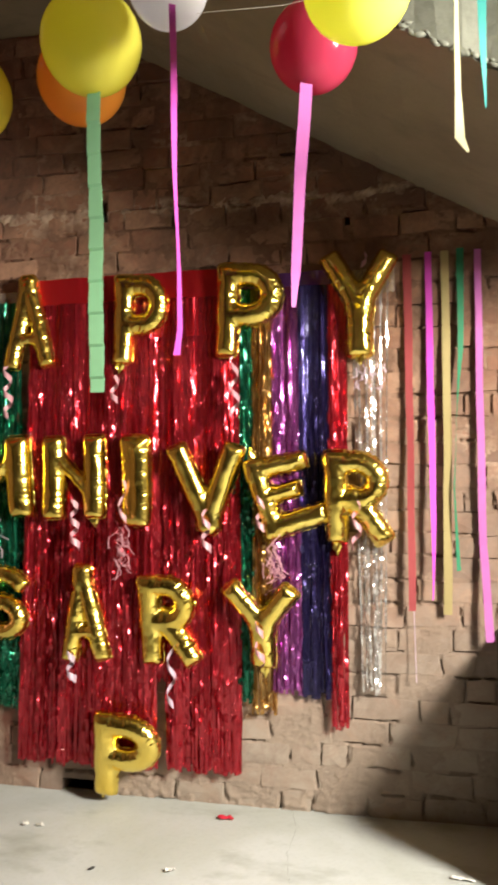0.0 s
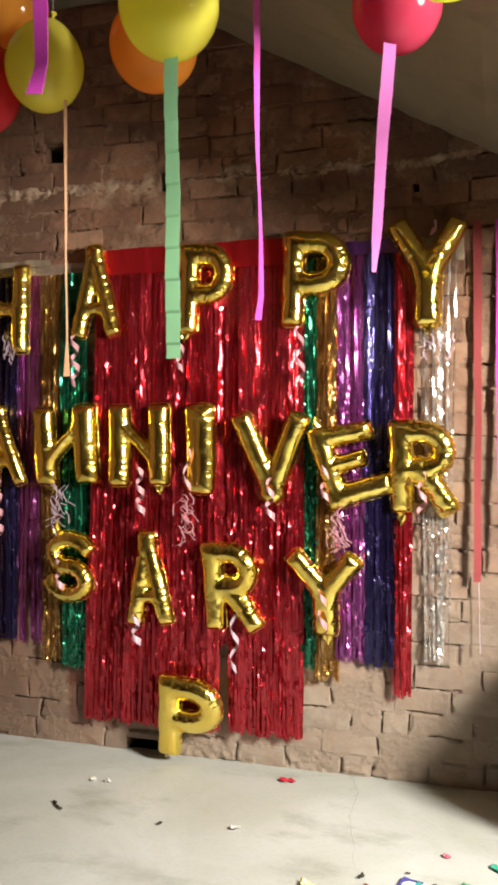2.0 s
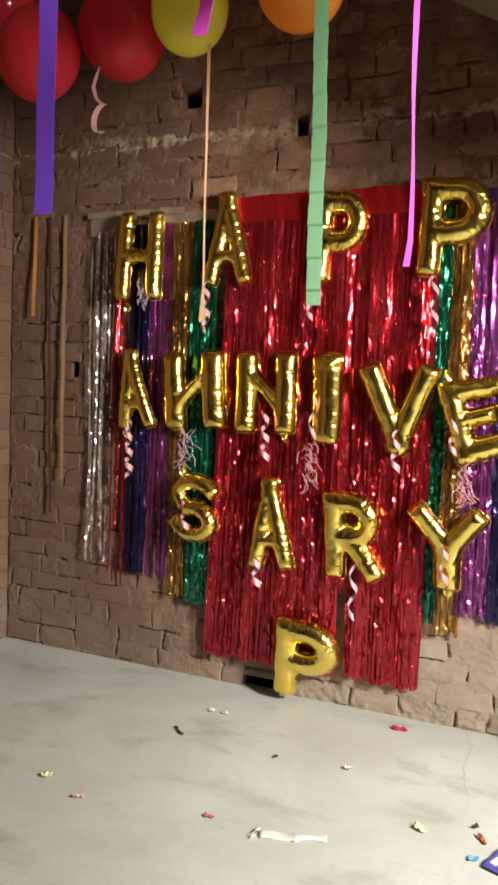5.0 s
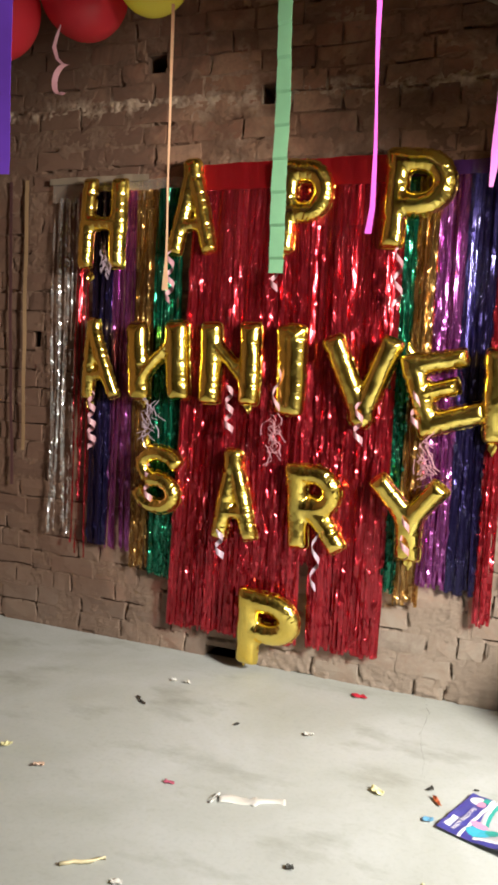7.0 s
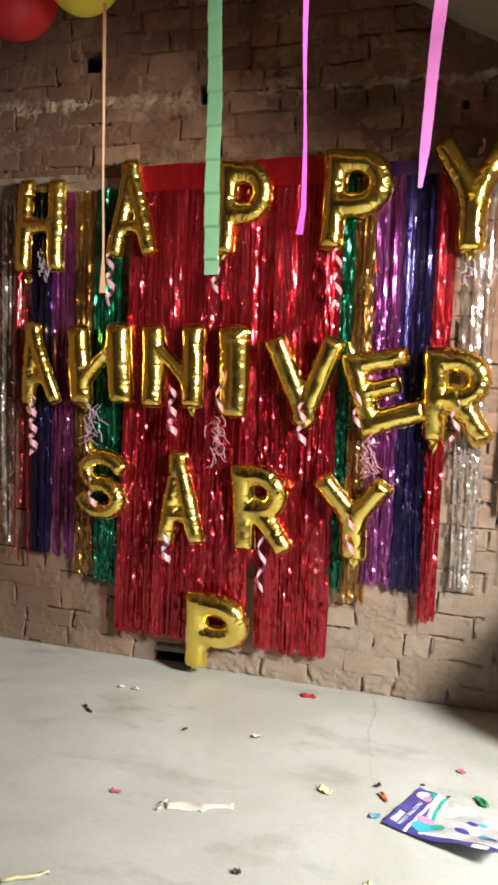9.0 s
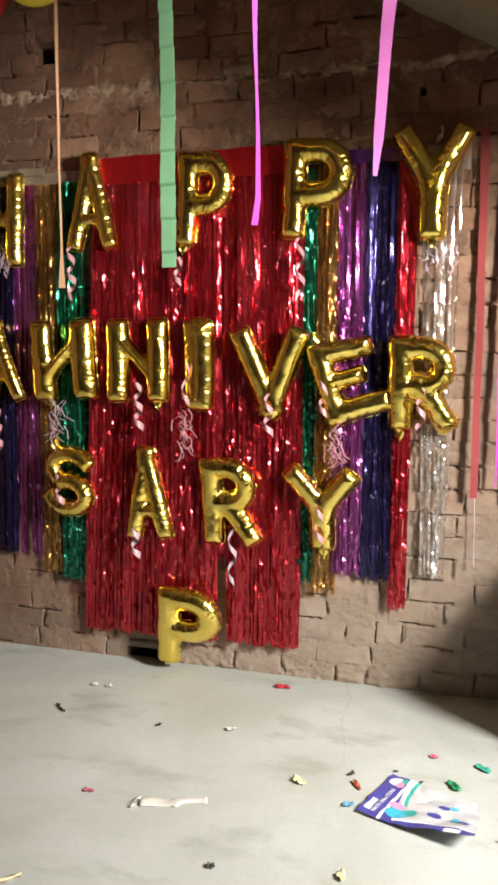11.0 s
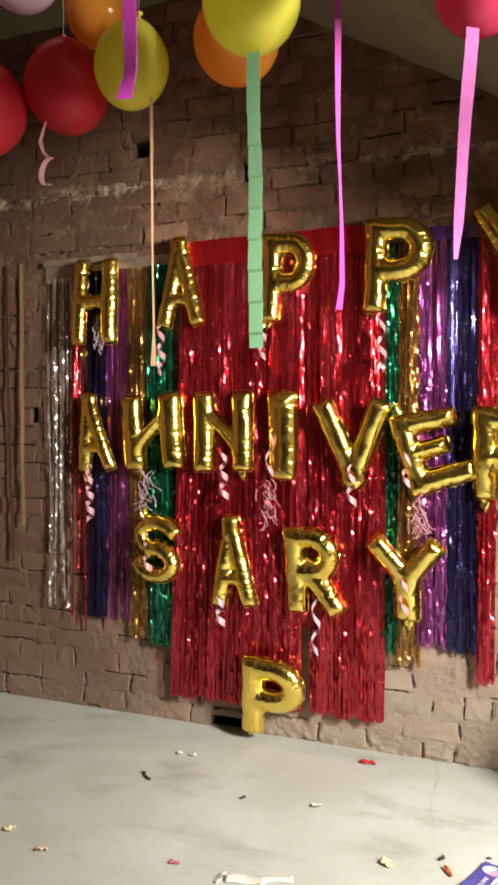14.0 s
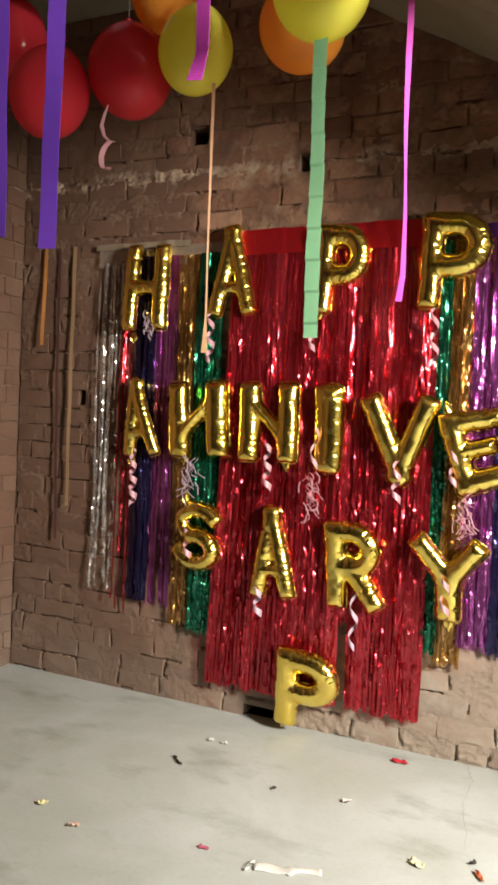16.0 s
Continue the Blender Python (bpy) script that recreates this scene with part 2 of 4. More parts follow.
def brick_rows(x0, x1, z1, holes, rng):
    """Rectangles of bricks, course by course, cut short at holes."""
    rows, k = [], 0
    while k * COURSE < z1 - 0.03:
        z = k * COURSE
        x = x0 - rng.uniform(0.0, 0.2)
        while x < x1:
            long = 0.113 if rng.random() < 0.3 else 0.232
            long *= rng.uniform(0.84, 1.06)
            pieces = [(max(x, x0), min(x + long, x1))]
            for h in holes:
                if min(h[3], z + COURSE) - max(h[2], z) > 0.02:
                    cut = []
                    for a, b in pieces:
                        cut += [(a, min(b, h[0])), (max(a, h[1]), b)] if b > h[0] and a < h[1] else [(a, b)]
                    pieces = cut
            for a, b in pieces:
                if b - a > 0.035:
                    rows.append((a + 0.0015, b - 0.0015, z + 0.0015, min(z + COURSE - 0.002, z1)))
            x += long
        k += 1
    return rows


def brick_shape(rng):
    """A worn brick face in a unit box, x and z from -0.5 to 0.5, its front at y = 0 and its back at y = 1."""
    ring = []
    n = [(-0.5, -0.5), (-0.17, -0.5), (0.17, -0.5), (0.5, -0.5), (0.5, 0.0), (0.5, 0.5), (0.17, 0.5), (-0.17, 0.5), (-0.5, 0.5), (-0.5, 0.0)]
    chip = [rng.uniform(0.0, 0.035) + (rng.uniform(0.03, 0.09) if rng.random() < 0.18 else 0) for _ in n]
    verts = []
    for (x, z), c in zip(n, chip):
        verts.append((x * (1 - c * 0.6), 1.0, z * (1 - c * 1.6)))
    for (x, z), c in zip(n, chip):
        verts.append((x * (1 - c * 0.6), 0.35, z * (1 - c * 1.6)))
    for (x, z), c in zip(n, chip):
        verts.append((x * (0.988 - c) + rng.uniform(-0.010, 0.010), rng.uniform(-0.03, 0.10), z * (0.97 - c * 2) + rng.uniform(-0.03, 0.03)))
    verts.append((-0.2, rng.uniform(-0.1, 0.1), 0.0))
    verts.append((0.2, rng.uniform(-0.1, 0.1), 0.0))
    faces, k = [], len(n)
    for lo in (0, k):
        for i in range(k):
            j = (i + 1) % k
            faces.append((lo + i, lo + j, lo + k + j, lo + k + i))
    a, b = 3 * k, 3 * k + 1
    for i, hub in zip(range(k), (a, a, b, b, b, b, a, a, a, a)):
        faces.append((2 * k + i, 2 * k + (i + 1) % k, hub))
    faces.append((2 * k + 2, b, a))
    faces.append((2 * k + 6, a, b))
    return verts, faces


def ribbon(points, widths, facing, thick=0.0006):
    """A ribbon along points, as verts and faces; facing gives its side direction at each point."""
    verts, faces = [], []
    for p, w, s in zip(points, widths, facing):
        p, s = Vector(p), Vector(s).normalized()
        out = s.cross(Vector((0, 0, 1)))
        out = out.normalized() * thick if out.length > 1e-4 else Vector((0, thick, 0))
        verts += [p - s * w / 2 - out, p + s * w / 2 - out, p + s * w / 2 + out, p - s * w / 2 + out]
    for i in range(len(points) - 1):
        a, b = 4 * i, 4 * i + 4
        for j in range(4):
            k = (j + 1) % 4
            faces.append((a + j, a + k, b + k, b + j))
    faces.append((3, 2, 1, 0))
    e = 4 * (len(points) - 1)
    faces.append((e, e + 1, e + 2, e + 3))
    return verts, faces


def grown(pairs):
    """Joins pairs of verts and faces."""
    verts, faces = [], []
    for v, f in pairs:
        k = len(verts)
        verts += list(v)
        faces += [tuple(i + k for i in q) for q in f]
    return verts, faces


# ---- the room ----
WALL_HOLES = [
    (-1.735, -1.635, 2.45, 2.53, 0.14),
    (-1.215, -1.145, 2.285, 2.37, 0.14),
    (-2.275, -2.235, 1.296, 1.366, 0.12),
    (-0.192, -0.168, 2.196, 2.228, 0.10),
    (-1.35, -1.15, 0.0, 0.048, 0.12),
]
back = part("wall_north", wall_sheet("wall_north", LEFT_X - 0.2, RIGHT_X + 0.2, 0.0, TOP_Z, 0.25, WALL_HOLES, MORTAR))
back.location = (0, BACK_Y + 0.024, 0)
tagged(back, "old brown brick wall, lime-dusted low down, with putlog holes", "wall", kind="structure")

left = part("wall_west", wall_sheet("wall_west", FRONT_Y - 0.2, BACK_Y + 0.2, 0.0, TOP_Z, 0.25, [], MORTAR))
left.matrix_basis = pose(LEFT_X - 0.007, 0, 0, 0, 0, 90) @ Matrix.Diagonal((1, 1, 1, 1))
tagged(left, "bare brown brick side wall with rough mortar", "wall", kind="structure")

WINDOW_HOLE = (-WINDOW[1], -WINDOW[0], WINDOW[2], WINDOW[3], 0.25)
right = part("wall_east", wall_sheet("wall_east", -BACK_Y - 0.2, -FRONT_Y + 0.2, 0.0, TOP_Z, 0.25, [WINDOW_HOLE], DRAB))
right.matrix_basis = pose(RIGHT_X, 0, 0, 0, 0, -90)
tagged(right, "rough drab plastered wall with an unglazed window opening", "wall", kind="structure")

front = part("wall_south", wall_sheet("wall_south", -RIGHT_X - 0.2, -LEFT_X + 0.2, 0.0, TOP_Z, 0.25, [], DRAB))
front.matrix_basis = pose(0, FRONT_Y, 0, 0, 0, 180)
tagged(front, "plain rough drab plastered wall", "wall", kind="structure")


def floor_mesh():
    nx, ny = 90, 80
    xs, ys = np.linspace(LEFT_X - 0.3, RIGHT_X + 0.3, nx), np.linspace(FRONT_Y - 0.3, BACK_Y + 0.3, ny)
    verts = [(x, y, 0.003 * (noise.noise(Vector((x * 1.7, y * 1.7, 0))) - 0.35) if BACK_Y - y > 0.02 else 0.0) for y in ys for x in xs]
    faces = [(j * nx + i, j * nx + i + 1, (j + 1) * nx + i + 1, (j + 1) * nx + i) for j in range(ny - 1) for i in range(nx - 1)]
    return mesh_of("floor", verts, faces, FLOOR, True)


tagged(part("floor", floor_mesh()), "pale worn concrete floor with stains and litter", "floor", kind="structure")
ceiling_ob = part("ceiling", wall_sheet("ceiling", LEFT_X - 0.25, RIGHT_X + 0.25, -BACK_Y - 0.25, -FRONT_Y + 0.25, 0.15, [], SLAB))
ceiling_ob.matrix_basis = pose(0, 0, TOP_Z, 90, 0, 0)
tagged(ceiling_ob, "dark bare concrete ceiling", "ceiling", kind="structure")


def stair_flight():
    """The underside and side of a flight that rises along the back wall."""
    def under(x):
        return 2.502 - 0.574 * (x + 0.235)

    y0, y1 = 1.905, BACK_Y + 0.004
    x0, x1 = -1.26, 0.74
    n = 36
    rng = random.Random(5)
    verts, faces = [], []
    for i in range(n + 1):
        x = x0 + (x1 - x0) * i / n
        z = under(x)
        ya = y0 + rng.uniform(-0.008, 0.008)
        top = min(TOP_Z - 0.004, z + 0.62)
        verts += [(x, ya, z + rng.uniform(-0.006, 0.006)), (x, y1, z + rng.uniform(-0.004, 0.004)), (x, y1, top), (x, y0, top)]
    for i in range(n):
        a, b = 4 * i, 4 * i + 4
        for j in range(3):
            faces.append((a + j, b + j, b + j + 1, a + j + 1))
        faces.append((a + 3, b + 3, b, a))
    faces += [(0, 1, 2, 3), (4 * n + 3, 4 * n + 2, 4 * n + 1, 4 * n)]
    me = mesh_of("stair_slab", verts, faces, SLAB)
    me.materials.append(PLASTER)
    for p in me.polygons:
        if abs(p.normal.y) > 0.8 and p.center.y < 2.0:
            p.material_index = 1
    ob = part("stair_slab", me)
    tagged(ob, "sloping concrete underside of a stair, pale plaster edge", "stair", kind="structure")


stair_flight()


def shadow_blocker():
    """An added raked block, out of view beyond the decorated wall's right end; it shades the wall's foot."""
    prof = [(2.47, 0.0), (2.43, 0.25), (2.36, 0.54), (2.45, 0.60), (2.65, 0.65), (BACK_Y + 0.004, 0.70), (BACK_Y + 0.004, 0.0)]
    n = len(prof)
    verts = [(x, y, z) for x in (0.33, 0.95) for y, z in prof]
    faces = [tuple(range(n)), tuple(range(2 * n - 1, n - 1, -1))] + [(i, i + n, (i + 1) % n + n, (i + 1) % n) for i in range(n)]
    tagged(part("shadow_block", mesh_of("shadow_block", verts, faces, BLOCK_DARK)), "added low dark block, out of view, that casts the wall foot's shadow", "wall", kind="structure")


shadow_blocker()

# ---- foil letters ----


def arc(cx, cz, rx, rz, a0, a1, n=14):
    return [(cx + rx * math.cos(radians(a0 + (a1 - a0) * i / n)), cz + rz * math.sin(radians(a0 + (a1 - a0) * i / n))) for i in range(n + 1)]


# strokes in a unit box
GLYPHS = {
    "A": [[(0.0, 0.0), (0.2, 0.42), (0.5, 1.0)], [(1.0, 0.0), (0.8, 0.42), (0.5, 1.0)], [(0.18, 0.27), (0.82, 0.27)]],
    "H": [[(0.0, 0.0), (0.02, 1.0)], [(1.0, 0.0), (0.97, 1.0)], [(0.0, 0.5), (1.0, 0.5)]],
    "P": [[(0.0, 0.0), (0.0, 1.0)], [(0.0, 1.0), (0.5, 1.0)] + arc(0.5, 0.72, 0.5, 0.28, 90, -90) + [(0.0, 0.44)]],
    "R": [[(0.0, 0.0), (0.0, 1.0)], [(0.0, 1.0), (0.45, 1.0)] + arc(0.45, 0.74, 0.5, 0.26, 90, -90) + [(0.0, 0.48)], [(0.4, 0.47), (0.72, 0.25), (1.0, 0.0)]],
    "Y": [[(0.5, 0.0), (0.5, 0.47)], [(0.5, 0.47), (0.0, 1.0)], [(0.5, 0.47), (1.0, 1.0)]],
    "N": [[(0.0, 0.0), (0.0, 1.0)], [(1.0, 0.0), (1.0, 1.0)], [(0.0, 0.93), (0.5, 0.54), (1.0, 0.12)]],
    "I": [[(0.5, 0.0), (0.5, 1.0)]],
    "V": [[(0.0, 1.0), (0.5, 0.0)], [(1.0, 1.0), (0.5, 0.0)]],
    "E": [[(0.03, 0.0), (0.0, 1.0)], [(0.0, 1.0), (0.92, 0.95)], [(0.02, 0.52), (0.66, 0.53)], [(0.03, 0.0), (1.0, 0.03)]],
    "S": [arc(0.5, 0.74, 0.5, 0.26, 42, 250, 16) + arc(0.5, 0.26, 0.5, 0.26, 80, -150, 16)],
}


# how much thinner a stroke is than its letter's others
SLIM = {"N": (0, 0, 0.46), "A": (0.08, 0.08, 0.34), "P": (0, 0.04), "R": (0, 0.08, 0), "S": (0.2,), "E": (0, 0.1, 0.22, -0.05), "H": (0, 0, 0.15), "Y": (-0.16, 0.0, 0.05), "I": (0, 0)}


def foil_letter(char, width, height, r, seed, slack=0.5, backward=False, puff=0.95):
    """An inflated foil letter: two puffed sheets with a flat crimped seam. Centre at the origin, front towards -y."""
    step, seam = 0.0036, 0.002
    rng = np.random.RandomState(seed)
    sx, sz = width - 2 * r, height - 2 * r
    lines = [[((u - 0.5) * sx, (v - 0.5) * sz) for u, v in s] for s in GLYPHS[char]]
    if char == "I":
        lines = [[(-0.012, -sz / 2), (-0.012, sz / 2)], [(0.012, -sz / 2), (0.012, sz / 2)]]
    if backward:
        lines = [[(-x, z) for x, z in line] for line in lines]
    nx, nz = int((width + 0.05) / step), int((height + 0.05) / step)
    X, Z = np.meshgrid((np.arange(nx) - nx / 2 + 0.5) * step, (np.arange(nz) - nz / 2 + 0.5) * step, indexing="ij")

    def field(X, Z):
        soft, best, along, base = 0, np.full(X.shape, 9.0), np.zeros(X.shape), 0.0
        for line, slim in zip(lines, SLIM.get(char, (0, 0, 0, 0))):
            thin = slim * r
            near = np.full(X.shape, 9.0)
            for (ax, az), (bx, bz) in zip(line, line[1:]):
                dx, dz = bx - ax, bz - az
                if math.hypot(dx, dz) < 1e-5:
                    continue
                long = math.hypot(dx, dz) + 1e-9
                t = np.clip(((X - ax) * dx + (Z - az) * dz) / long ** 2, 0, 1)
                past = np.abs(((X - ax) * dx + (Z - az) * dz) / long ** 2 - t) * long
                perp = np.abs((X - ax) * dz - (Z - az) * dx) / long
                d = (past ** 5 + perp ** 5 + 1e-18) ** 0.2 + thin
                take = d < best
                best = np.where(take, d, best)
                along = np.where(take, base + t * long, along)
                near = np.minimum(near, d)
                base += long
            soft = soft + np.exp(-near / 0.006)
        return -0.006 * np.log(np.maximum(soft, 1e-30)), along

    waves = [(rng.uniform(70, 150), rng.uniform(0, 6.3)) for _ in range(3)]

    def crimp(along, side):
        v = sum(np.sin(along * f + p + side * 1.7) for f, p in waves) / 3
        return np.clip(v, -0.2, 1) ** 2

    ds, along = field(X, Z)
    gx, gz = np.gradient(ds, step)
    norm = np.maximum(np.hypot(gx, gz), 0.3)
    edge = r + seam + 0.0012 * np.sin(along * 170 + 2.5 * np.sin(along * 41) + seed)
    over = np.maximum(ds - edge, 0)
    Xp, Zp = X - over * gx / norm ** 2, Z - over * gz / norm ** 2
    inside = ds < edge
    keep = inside[:-1, :-1] | inside[1:, :-1] | inside[:-1, 1:] | inside[1:, 1:]
    ds2, along2 = field(Xp, Zp)
    q = np.clip(ds2 / r, 0, 1)
    h = puff * r * np.sqrt(np.maximum(1 - q ** 2, 0))
    if char in "PRS":
        pleat = np.maximum(0, np.sin(along2 * 165 + 1.4 * np.sin(along2 * 31 + seed) + seed)) ** 10
        h *= 1 - 0.09 * pleat * np.clip((q - 0.15) * 2, 0, 1) * ((along2 > 1.08 * sz) | (char == "S"))
    side = np.sign(gx + gz)
    h *= 1 - 0.34 * np.clip(0.5 + np.sin(Xp * 37 + Zp * 29 + seed), 0, 1) * np.clip((q - 0.25) / 0.6, 0, 1) * crimp(along2, side)
    # pressed creases and flat facets of a half-slack skin
    ways = rng.uniform(-1, 1, (7, 3)) * (70, 70, 3.1)
    crease = sum(np.abs(np.sin(Xp * a + Zp * b + c + 0.7 * np.sin(Zp * 23 + c))) for a, b, c in ways) / 7 - 0.637
    h *= 1 + slack * 0.17 * crease
    # pinches that run in from the seam
    pinch = np.maximum(0, np.sin(along2 * rng.uniform(105, 140) + 1.9 * np.sin(along2 * 37 + seed) + side * 1.3)) ** 7
    h *= 1 - (0.05 + 0.13 * slack) * pinch * np.clip((q - 0.3) * 1.8, 0, 1)
    big = sum(np.sin(Xp * a + Zp * b + c) for a, b, c in rng.uniform(-1, 1, (5, 3)) * (55, 55, 3.1)) / 5
    h = np.maximum(h * (1 + 0.07 * big), 0) + 0.0007
    used = np.zeros((nx, nz), bool)
    for a in (slice(None, -1), slice(1, None)):
        for b in (slice(None, -1), slice(1, None)):
            used[a, b] |= keep
    number = -np.ones((nx, nz), int)
    number[used] = np.arange(used.sum())
    count = int(used.sum())
    # the sheet bends a little as a whole
    bow = 0.012 * np.sin(Zp[used] * 9 + seed) + 0.01 * np.sin(Xp[used] * 11 + 2 * seed)
    front_v = np.stack([Xp[used], bow - h[used], Zp[used]], 1)
    back_v = np.stack([Xp[used], bow + 0.8 * h[used], Zp[used]], 1)
    ii, jj = np.nonzero(keep)
    quads = np.stack([number[ii, jj], number[ii + 1, jj], number[ii + 1, jj + 1], number[ii, jj + 1]], 1)
    flat = (q[used] >= 0.999)
    rim = flat[quads].all(1)
    edges = {}
    for f in quads:
        for a, b in zip(f, np.roll(f, -1)):
            edges[(int(a), int(b))] = 1
    sheets = [[], []]
    for f, k in zip(quads, rim):
        sheets[int(k)] += [tuple(map(int, f)), tuple(int(v) + count for v in f[::-1])]
    for a, b in edges:
        if (b, a) not in edges:
            sheets[1].append((b, a, a + count, b + count))
    points = np.concatenate([front_v, back_v])
    made = []
    for name, faces in zip(("body", "seam"), sheets):
        ids = sorted({v for f in faces for v in f})
        to = {v: i for i, v in enumerate(ids)}
        made.append(mesh_of(name, points[ids], [tuple(to[v] for v in f) for f in faces], GOLD, True))
    return made


def valve_tab(rng):
    """The crumpled filling tab that hangs off a foil letter."""
    verts, faces = [], []
    n, m = 7, 6
    for i in range(n):
        t = i / (n - 1)
        w = 0.011 + 0.006 * math.sin(t * 5)
        for j in range(m):
            u = j / (m - 1) - 0.5
            verts.append((u * 2 * w, 0.006 * math.sin(9 * u + 6 * t) + rng.uniform(-0.002, 0.002), -t * 0.05))
    for i in range(n - 1):
        for j in range(m - 1):
            a = i * m + j
            faces.append((a, a + 1, a + m + 1, a + m))
    k = len(verts)
    verts += [(x, y + 0.0012, z) for x, y, z in verts]
    faces += [tuple(v + k for v in f[::-1]) for f in faces]
    return mesh_of("filling_tab", verts, faces, GOLD, True)


# letter, left, right, top, bottom, turn, stroke radius, tab offset (None: not seen)
LETTERS = [
    ("H", -1.985, -1.765, 2.015, 1.635, 0, 0.036, (-0.06, -0.20)),
    ("A", -1.575, -1.355, 2.075, 1.69, 2, 0.038, None),
    ("P", -1.098, -0.875, 2.04, 1.69, -3, 0.041, (-0.075, -0.16)),
    ("P", -0.678, -0.420, 2.055, 1.70, -3, 0.044, None),
    ("Y", -0.272, -0.002, 2.075, 1.69, 0, 0.042, (0.0, -0.18)),
    ("A", -1.985, -1.785, 1.425, 1.075, 6, 0.035, (-0.055, -0.17)),
    ("N", -1.727, -1.440, 1.419, 1.09, 3, 0.051, (-0.09, -0.15)),
    ("N", -1.392, -1.135, 1.419, 1.09, 1, 0.045, (0.08, -0.15)),
    ("I", -1.080, -0.935, 1.415, 1.06, -2, 0.052, None),
    ("V", -0.863, -0.572, 1.380, 1.035, 0, 0.043, None),
    ("E", -0.540, -0.285, 1.345, 1.035, 15, 0.041, (-0.09, 0.15)),
    ("R", -0.272, -0.032, 1.345, 1.00, 0, 0.042, (-0.08, -0.165)),
    ("S", -1.690, -1.440, 0.912, 0.605, -10, 0.041, (-0.085, 0.12)),
    ("A", -1.322, -1.120, 0.912, 0.535, 3, 0.038, None),
    ("R", -0.996, -0.762, 0.878, 0.530, 2, 0.043, None),
    ("Y", -0.655, -0.368, 0.862, 0.545, 0, 0.043, (0.0, -0.155)),
    ("P", -1.170, -0.908, 0.355, 0.025, -4, 0.047, (-0.09, -0.135)),
]
LETTER_Y = 2.868
# the letters that have lost more of their gas
SLACK = {0: 0.9, 1: 0.9, 4: 0.6, 5: 0.7, 7: 0.7, 10: 1.0, 12: 0.9, 13: 0.6, 16: 0.15}


def build_letters():
    rng = random.Random(11)
    for i, (char, x0, x1, z1, z0, turn, r, tab) in enumerate(LETTERS):
        ob = new("foil_letter_balloon")
        ob.empty_display_size = 0.1
        y = LETTER_Y - (0.02 if i == len(LETTERS) - 1 else 0.0) - (0.010 if i > 4 else 0.0)
        lean = rng.uniform(-3, 3) + (0, 4.5, 6.0, 2.5)[(i > 4) + (i > 11) + (i > 15)]
        yaw = rng.uniform(-5, 5)
        ob.matrix_basis = pose((x0 + x1) / 2, y, (z0 + z1) / 2, lean, -turn, yaw)
        slack = SLACK.get(i, 0.35)
        for me in foil_letter(char, x1 - x0, z1 - z0, r, 31 + i, slack, backward=i == 6):
            part(me.name.split(".")[0], me, ob)
        if tab:
            t = part("filling_tab", valve_tab(rng), ob, "crumpled gold filling tab")
            t.matrix_basis = pose(tab[0], 0.0, tab[1], 0, rng.uniform(-15, 15), rng.uniform(-30, 30)) if tab[1] < 0 else pose(tab[0], 0, tab[1], 180, 0, 20)
        where = "standing on the floor" if i == len(LETTERS) - 1 else "on the curtain"
        tagged(ob, f"gold foil balloon letter {char} with wrinkled seams {where}", "foil balloon", group="gold letter balloons")


# ---- fringe curtains ----


def strands(x0, x1, top, low, seed, layers=2, pitch=0.0062, y=BACK_Y - 0.018, spread=0.0, pivot=None, twist=1.0):
    """Many narrow foil strands, each twisting a little on its way down."""
    rng = np.random.RandomState(seed)
    n = 112 if twist < 2 else 190
    pivot = (x0 + x1) / 2 if pivot is None else pivot
    verts, faces = [], []
    t = np.linspace(0, 1, n)
    for layer in range(layers):
        count = max(3, int((x1 - x0) / pitch))
        for i in range(count):
            x = x0 + (x1 - x0) * (i + rng.uniform(0.1, 0.9)) / count
            bottom = low + rng.uniform(-0.006, 0.022) + (rng.uniform(0, 0.3) if rng.rand() < 0.12 else 0)
            z = top + (bottom - top) * t
            # neighbours hang in loose folds, some strands twist by themselves
            a = 0.24 * np.sin(x * 38 + seed + 1.5 * t) + 0.14 * np.sin(x * 97 + 2 * seed - 2.3 * t) + rng.uniform(-0.10, 0.10)
            a += twist * (rng.uniform(0.05, 0.25) * np.sin(t * rng.uniform(3, 14) + rng.uniform(0, 6.3)) + rng.uniform(0.05, 0.2) * np.sin(t * rng.uniform(30, 90) + rng.uniform(0, 6)))
            if rng.rand() < 0.12 * twist:
                a += rng.uniform(0.5, 1.2) * np.sin(t * rng.uniform(4, 12) + rng.uniform(0, 6))
            buckle = np.zeros(n)
            for _ in range(int(rng.uniform(5, 14) * twist)):
                g = np.exp(-((t - rng.uniform(0.08, 1)) / (rng.uniform(0.006, 0.018) if twist < 2 else rng.uniform(0.003, 0.009))) ** 2)
                force = min(1.0, 0.25 + 1.1 * t[g.argmax()])
                a += force * rng.uniform(-0.1, 0.85) * g
                buckle += force * rng.uniform(0.001, 0.010) * g
            xc = x + spread * (x - pivot) * t + 0.006 * t * np.sin(t * rng.uniform(2, 7) + rng.uniform(0, 6))
            yc = y - 0.008 * layer - 0.014 * t * (0.5 + 0.5 * np.sin(x * 60 + t * 3)) - rng.uniform(0, 0.008) + 0.004 * np.sin(t * 9 + x * 40) - buckle
            w = rng.uniform(0.008, 0.014) / 2
            k = len(verts)
            for j in range(n):
                c, s = w * math.cos(a[j]), w * math.sin(a[j])
                verts.append((xc[j] - c, yc[j] - s, z[j]))
                verts.append((xc[j] + c, yc[j] + s, z[j]))
            faces += [(k + 2 * j, k + 2 * j + 1, k + 2 * j + 3, k + 2 * j + 2) for j in range(n - 1)]
    return verts, faces


